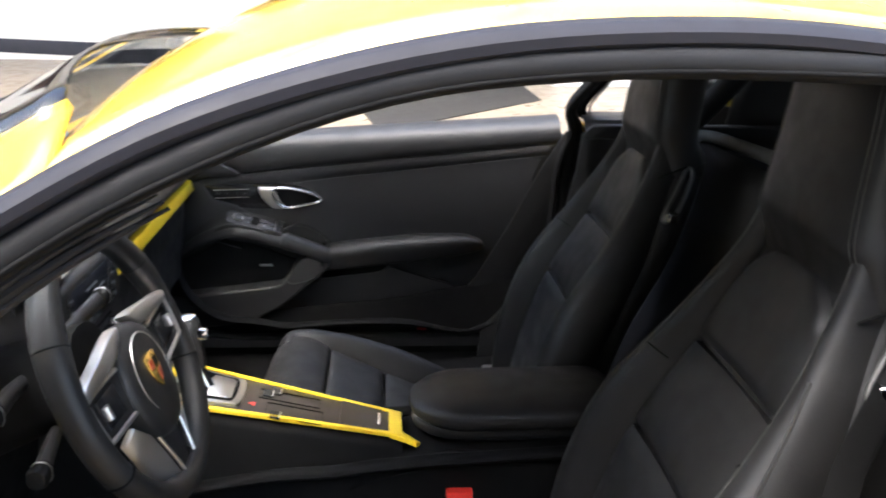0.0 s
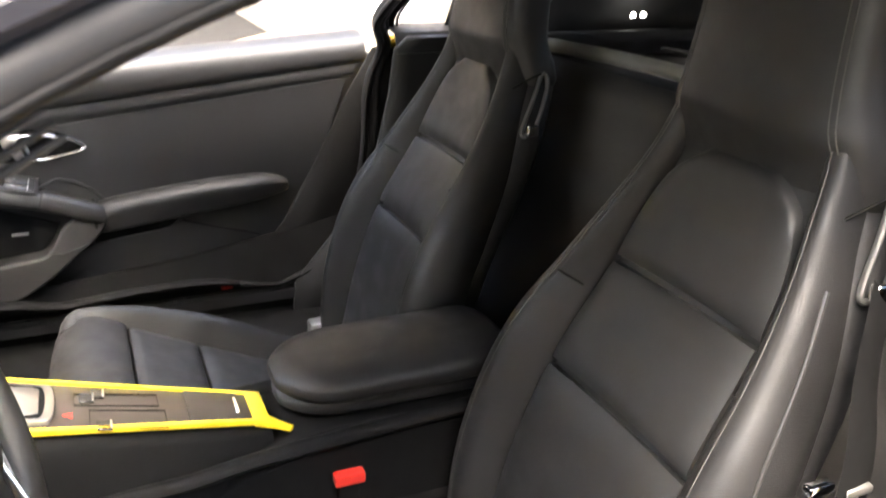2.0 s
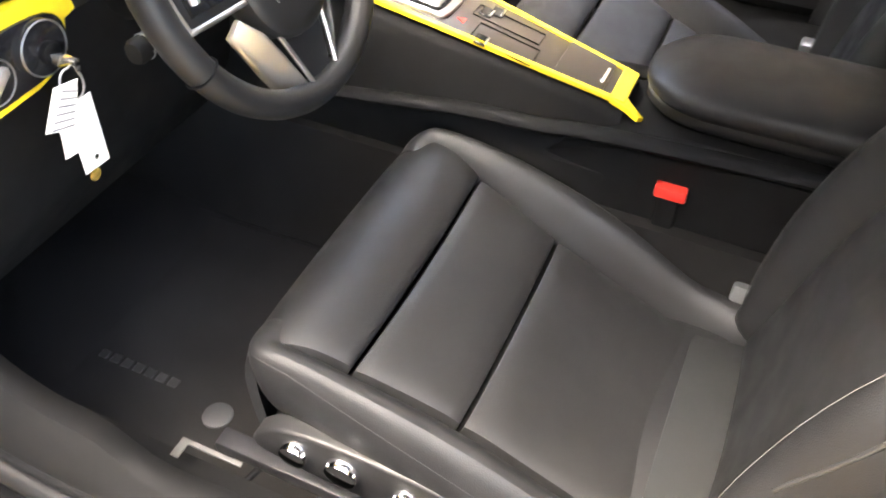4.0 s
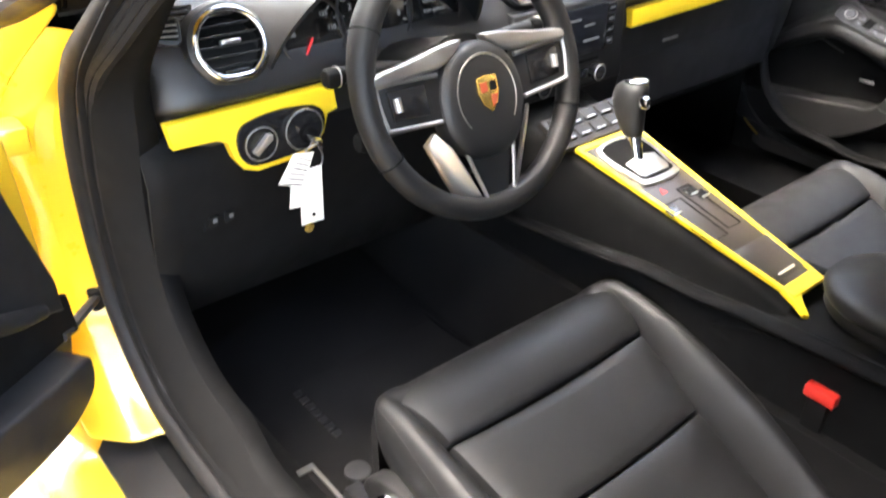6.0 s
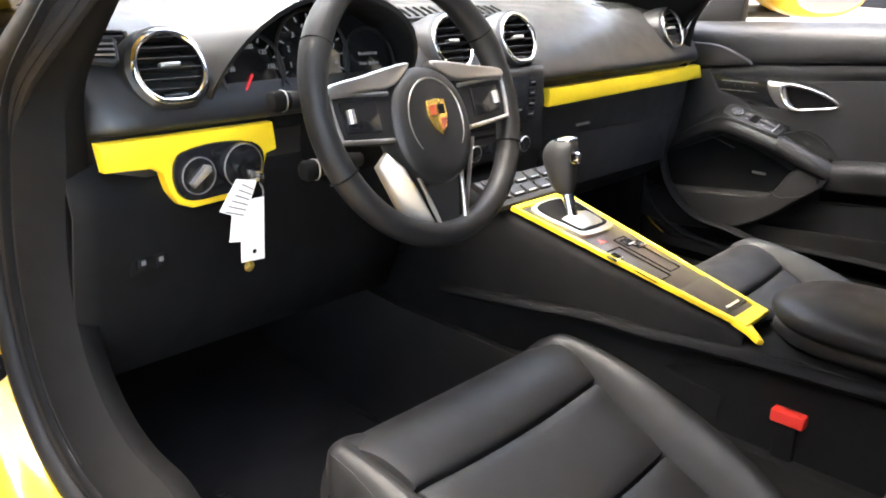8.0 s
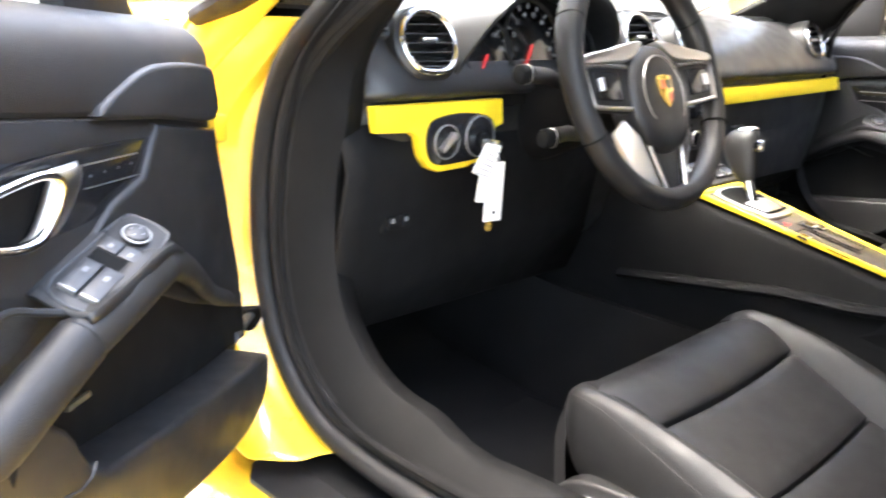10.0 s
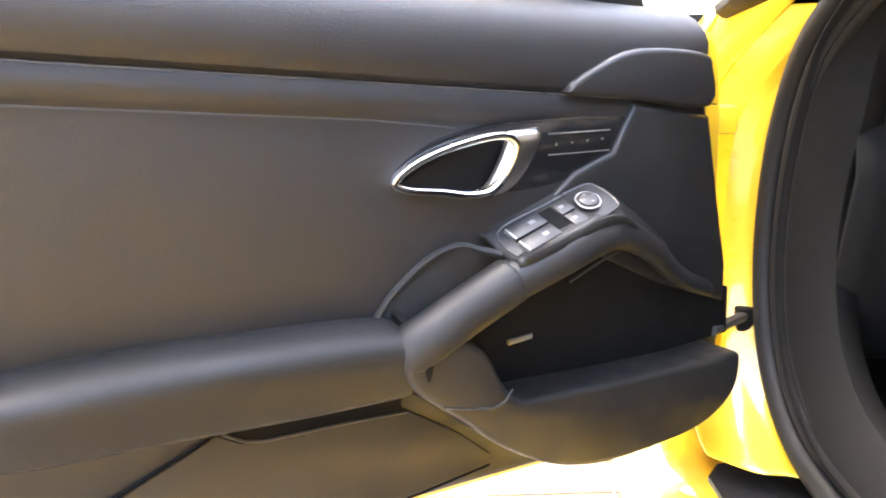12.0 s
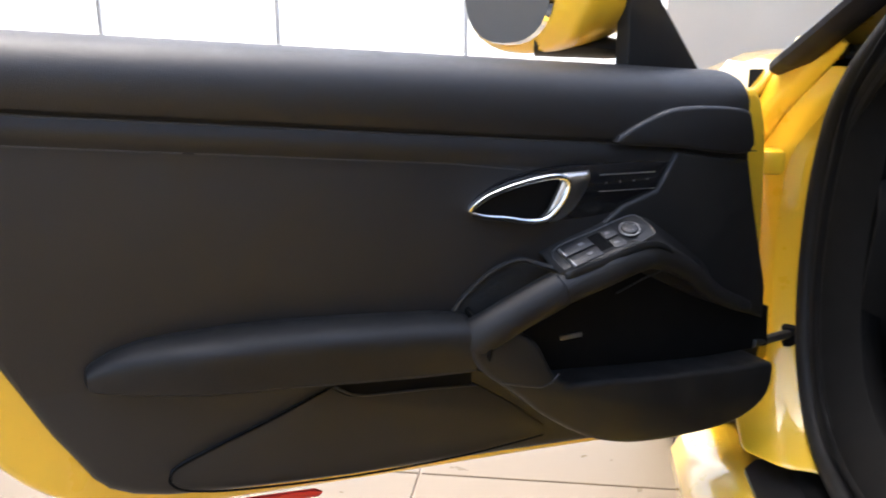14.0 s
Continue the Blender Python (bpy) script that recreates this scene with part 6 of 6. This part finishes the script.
# ledge and rear part under the armrest
for s in (-1, 1):
    ledge = crom([V(s * 0.100 - 0.012, 0.20, 0.495), V(s * 0.100 - 0.012, 0.0, 0.522), V(s * 0.098 - 0.012, -0.10, 0.536), V(s * 0.092 - 0.012, -0.20, 0.538), V(s * 0.088 - 0.012, -0.30, 0.548), V(s * 0.088 - 0.012, -0.60, 0.566)], 5)
    part("side_ledge", tube(ledge, 0.015, 10, flat=0.6, up=V(0, 0, 1)), KNEE, con)
# same darkened plastic for shade round the buckles
part("console_rear", loft([[V(CONX - 0.10, y, 0.22), V(CONX - 0.095, y, 0.40), V(CONX - 0.088, y, z - 0.017), V(CONX - 0.07, y, z), V(CONX + 0.07, y, z), V(CONX + 0.088, y, z - 0.017), V(CONX + 0.095, y, 0.40), V(CONX + 0.10, y, 0.22)] for y, z in ((-0.22, 0.515), (-0.27, 0.535), (-0.33, 0.552), (-0.40, 0.562), (-0.65, 0.562), (-0.80, 0.562))], closed=False), KNEE, con)

arm = thing("armrest_lid", pose(0.015, -0.45, 0.56), "padded black leather centre armrest", "armrest")
rings, rings2 = [], []
for i in range(21):
    t = i / 20
    y = -0.322 - 0.37 * t
    k = max(0.10, (1 - (1 - min(1, t * 3.2)) ** 2.6)) if t < 0.32 else 1.0
    k2 = 1.0 if t < 0.9 else max(0.5, 1 - ((t - 0.9) / 0.1) ** 2 * 0.5)
    rings.append(ring(V(0.012, y, 0.607 + 0.004 * t), V(1, 0, 0), V(0, 0, 1), 0.098 * k**0.5 * k2, 0.026 * k**0.6 * k2 + 0.002, 24, 2.7))
    rings2.append(ring(V(0.012, y - 0.004, 0.578), V(1, 0, 0), V(0, 0, 1), 0.080 * k**0.5 * k2, 0.020 * k**0.5 * k2 + 0.002, 24, 3.0))
part("armrest_pad", loft(rings), LEATHER, arm, sub=1)
part("armrest_base", loft(rings2), PLASTIC, arm, sub=1)

sel = thing("gear_selector", pose(0.0, 0.02, 0.64), "black and chrome gear selector lever", "gear lever")
part("selector_shaft", tube([V(-0.012, 0.015, 0.640), V(-0.008, 0.03, 0.675), V(-0.004, 0.045, 0.715)], [0.012, 0.011, 0.013], 14), CHROME, sel)
part("selector_grip", loft([ring(V(-0.012 + 0.003 * k, y, z), V(1, 0, 0), V(0, 1, -0.2), rx, ry, 20, 2.3) for k, (y, z, rx, ry) in enumerate(((0.030, 0.680, 0.013, 0.015), (0.040, 0.700, 0.017, 0.021), (0.050, 0.722, 0.020, 0.027), (0.056, 0.742, 0.023, 0.031), (0.056, 0.757, 0.022, 0.030), (0.056, 0.767, 0.016, 0.022), (0.056, 0.771, 0.006, 0.008)))]), LEATHER, sel, "black leather grip", sub=1)
part("grip_cap", loft([ring(V(0.004, y, z), V(1, 0, 0), V(0, 1, -0.2), rx, ry, 20, 2.3) for y, z, rx, ry in ((0.052, 0.7625, 0.0195, 0.0245), (0.052, 0.770, 0.016, 0.020), (0.052, 0.7735, 0.008, 0.010))]), CHROME, sel, sub=1)
part("grip_button", box(-0.016, -0.004, 0.012, 0.030, 0.735, 0.755, 0.004), CHROME, sel)

# ---- small things ----
for x, lab in ((-0.108, "red seat belt buckle release beside the driver seat"), (0.094, "red seat belt buckle release beside the passenger seat")):
    bk = thing("belt_buckle", pose(x, -0.41, 0.42), lab, "belt buckle", "belt buckles")
    part("buckle_body", box(x - 0.006, x + 0.012, -0.418, -0.388, 0.34, 0.486, 0.005), BLACK_SHADE, bk)
    part("release_button", box(x - 0.010, x + 0.014, -0.426, -0.382, 0.484, 0.502, 0.003), RED, bk)

tags = thing("ignition_key", pose(-0.527, 0.18, 0.77), "ignition key with white paper tags hanging from the lock", "key")
part("key_blade", box(-0.526, -0.518, 0.150, 0.190, 0.762, 0.776, 0.002), CHROME, tags)
part("key_ring", tube(ring(V(-0.530, 0.158, 0.750), V(1, 0, 0), V(0, 0.2, 1), 0.014, 0.016, 28), 0.0012, 6, True), STEEL, tags)


def tag(pts, y, lean, label, name="paper_tag"):
    m = Matrix.Translation((-0.004, y - 0.022, 0.007)) @ Matrix(((1, 0, 0, 0), (0, 0, -1, 0), (0, 1, 0, 0), (0, 0, 0, 1))) @ pose(0, 0, 0, 0, 0, lean)
    return part(name, slab(pts, 0.0012, m, 0.0003, 1), PAPER, tags, label), m


t1, m1 = tag([(-0.597, 0.738), (-0.562, 0.722), (-0.543, 0.768), (-0.572, 0.774)], 0.150, 0, "crumpled white paper tag")
for k in range(6):
    part("printed_line", slab([(-0.590 + 0.005 * k, 0.736 + 0.006 * k), (-0.564 + 0.003 * k, 0.727 + 0.006 * k), (-0.5635 + 0.003 * k, 0.7285 + 0.006 * k), (-0.5895 + 0.005 * k, 0.7375 + 0.006 * k)], 0.0004, m1 @ Matrix.Translation((0, 0, 0.0012)), 0), INK, t1)
tag([(-0.581, 0.695), (-0.548, 0.690), (-0.542, 0.735), (-0.575, 0.738)], 0.156, 0, "folded cream paper tag")
t3, m3 = tag([(-0.567, 0.666), (-0.533, 0.664), (-0.531, 0.745), (-0.565, 0.745)], 0.153, 0, "long cream paper tag")
part("tag_hole", disc(0.003, 0.0006, m3 @ Matrix.Translation((-0.548, 0.677, 0.0011)), 14, 0), BLACK_SHADE, t3)
part("tag_seal", disc(0.0075, 0.0012, m3 @ Matrix.Translation((-0.556, 0.659, 0.0)), 18, 0.0003), GOLD, t3, "round copper-coloured seal")

mt = thing("floor_mat", pose(-0.4, 0.35, 0.206), "black carpet floor mat with raised maker lettering", "floor mat")
mat_o = [tuple(p)[:2] for p in crom([V(-0.63, 0.02, 0), V(-0.40, -0.02, 0), V(-0.19, 0.0, 0), V(-0.18, 0.3, 0), V(-0.20, 0.58, 0), V(-0.42, 0.62, 0), V(-0.62, 0.58, 0), V(-0.635, 0.3, 0)], 5, closed=True)]
pad = part("mat_pad", slab(mat_o, 0.010, Matrix.Translation((0, 0, 0.206)), 0.004), CARPET, mt)
# binding darkened so the mat edge sinks into footwell shade
part("mat_binding", tube([V(x, y, 0.215) for x, y in mat_o], 0.005, 8, True), KNEE, mt)
for k in range(7):
    part("letter_bar", box(-0.517, -0.502, 0.300 - 0.021 * k, 0.316 - 0.021 * k, 0.214, 0.2175, 0.001, 1), EDGING, pad)
part("mat_stud", disc(0.022, 0.005, Matrix.Translation((-0.53, 0.09, 0.214)), 24, 0.002), RUBBER, mt)


# ---- things in the hall ----
def stanchion(x, y, turn):
    st = thing("barrier_post", pose(x, y, 0, 0, 0, turn), "black belt barrier post on the tiled floor", "barrier post", "belt barriers")
    part("base", disc(0.16, 0.02, Matrix.Identity(4), 28, 0.006), POST, st, local=True)
    part("post", tube([V(0, 0, 0.015), V(0, 0, 0.95)], 0.03, 16), POST, st, local=True)
    part("post_head", disc(0.038, 0.06, Matrix.Translation((0, 0, 0.93)), 20, 0.008), POST, st, local=True)
    part("belt", box(0.03, 1.75, -0.002, 0.002, 0.90, 0.975, 0.001), BELT, st, "dark blue retractable belt", local=True)
    return st


for x, y, turn in ((3.0, 0.35, 70), (3.55, 2.0, 118), (2.7, 3.55, 165)):
    stanchion(x, y, turn)

# thin dark sheet painted as a sharp shadow on the sunlit floor
shadow_patch = thing("floor_shadow", pose(8.2, -0.9, 0), "large dark grey sheet as a cast shadow on the tiles", "floor mat")
part("shadow_sheet", slab([(6.3, -0.2), (8.6, -2.1), (11.0, -2.1), (9.2, 0.2)], 0.012, Matrix.Identity(4), 0.004), SHADOWGREY, shadow_patch)
for k, (x, y, w, d, h) in enumerate(((10.6, -3.6, 1.2, 2.2, 0.45), (10.9, 0.4, 1.1, 2.4, 0.5), (9.8, -6.0, 1.8, 1.2, 0.4))):
    pl = thing("display_plinth", pose(x, y, 0), "low white display plinth by the wall", "plinth", "display plinths")
    part("plinth_body", box(x - w / 2, x + w / 2, y - d / 2, y + d / 2, 0.0, h, 0.02, 2), WHITEWALL, pl)
    part("plinth_foot", box(x - w / 2 + 0.04, x + w / 2 - 0.04, y - d / 2 + 0.04, y + d / 2 - 0.04, 0.0, 0.05, 0), POST, pl)


def shop_panel(name, m, w, h):
    sp = thing(name, m, "dark framed shop picture panel on the wall", "picture panel", "wall panels")
    part("panel_sheet", box(-w / 2, w / 2, -0.02, 0.02, 0.0, h, 0.004), PICTURE, sp, local=True)
    for x0, x1, z0, z1 in ((-w / 2 - 0.06, -w / 2, -0.06, h + 0.06), (w / 2, w / 2 + 0.06, -0.06, h + 0.06), (-w / 2, w / 2, -0.06, 0), (-w / 2, w / 2, h, h + 0.06)):
        part("panel_frame", box(x0, x1, -0.04, 0.03, z0, z1, 0.005), POST, sp, local=True)


for k, (x, w) in enumerate(((5.4, 3.2), (10.2, 3.4))):
    shop_panel("picture_panel", pose(x, 13.95, 1.45), w, 2.2)
for k, (y, w) in enumerate(((9.5, 3.2), (5.2, 3.4), (1.0, 3.0), (-4.5, 3.2))):
    shop_panel("picture_panel", pose(12.95, y, 1.45, 0, 0, -90), w, 2.2)

# ---- floor tiles ----
TS = 0.60


def tile_mesh():
    bm = slab([(0.003, 0.003), (TS - 0.003, 0.003), (TS - 0.003, TS - 0.003), (0.003, TS - 0.003)], 0.006, None, 0.0012, 1)
    me = bpy.data.meshes.new("tile")
    bm.to_mesh(me)
    bm.free()
    me.materials.append(TILE)
    return me


tile_data = tile_mesh()
floor_ob = bpy.data.objects["floor"]
rest = bmesh.new()
cells = []
for i in range(-23, 26):
    for j in range(-23, 26):
        x, y = i * TS - 0.25, j * TS - 0.42
        if -13.6 < x < 13 and -13.6 < y < 14:
            cells.append((x, y))
cells.sort(key=lambda c: (c[0] + 1.5) ** 2 + (c[1] - 0.3) ** 2)
for x, y in cells[:240]:
    t = new("tile", tile_data)
    t.parent = floor_ob
    t.location = (x, y, -0.006)
far = []
for x, y in cells[240:]:
    far += [(x + 0.003, y + 0.003), (x + TS - 0.003, y + 0.003), (x + TS - 0.003, y + TS - 0.003), (x + 0.003, y + TS - 0.003)]
me = bpy.data.meshes.new("far_tiles")
me.from_pydata([(x, y, 0.0) for x, y in far], [], [tuple(range(4 * k, 4 * k + 4)) for k in range(len(far) // 4)])
me.materials.append(TILE)
ft = tagged(new("far_tiles", me), "cream floor tiles farther off", "", "", "stuff")
ft.parent = floor_ob
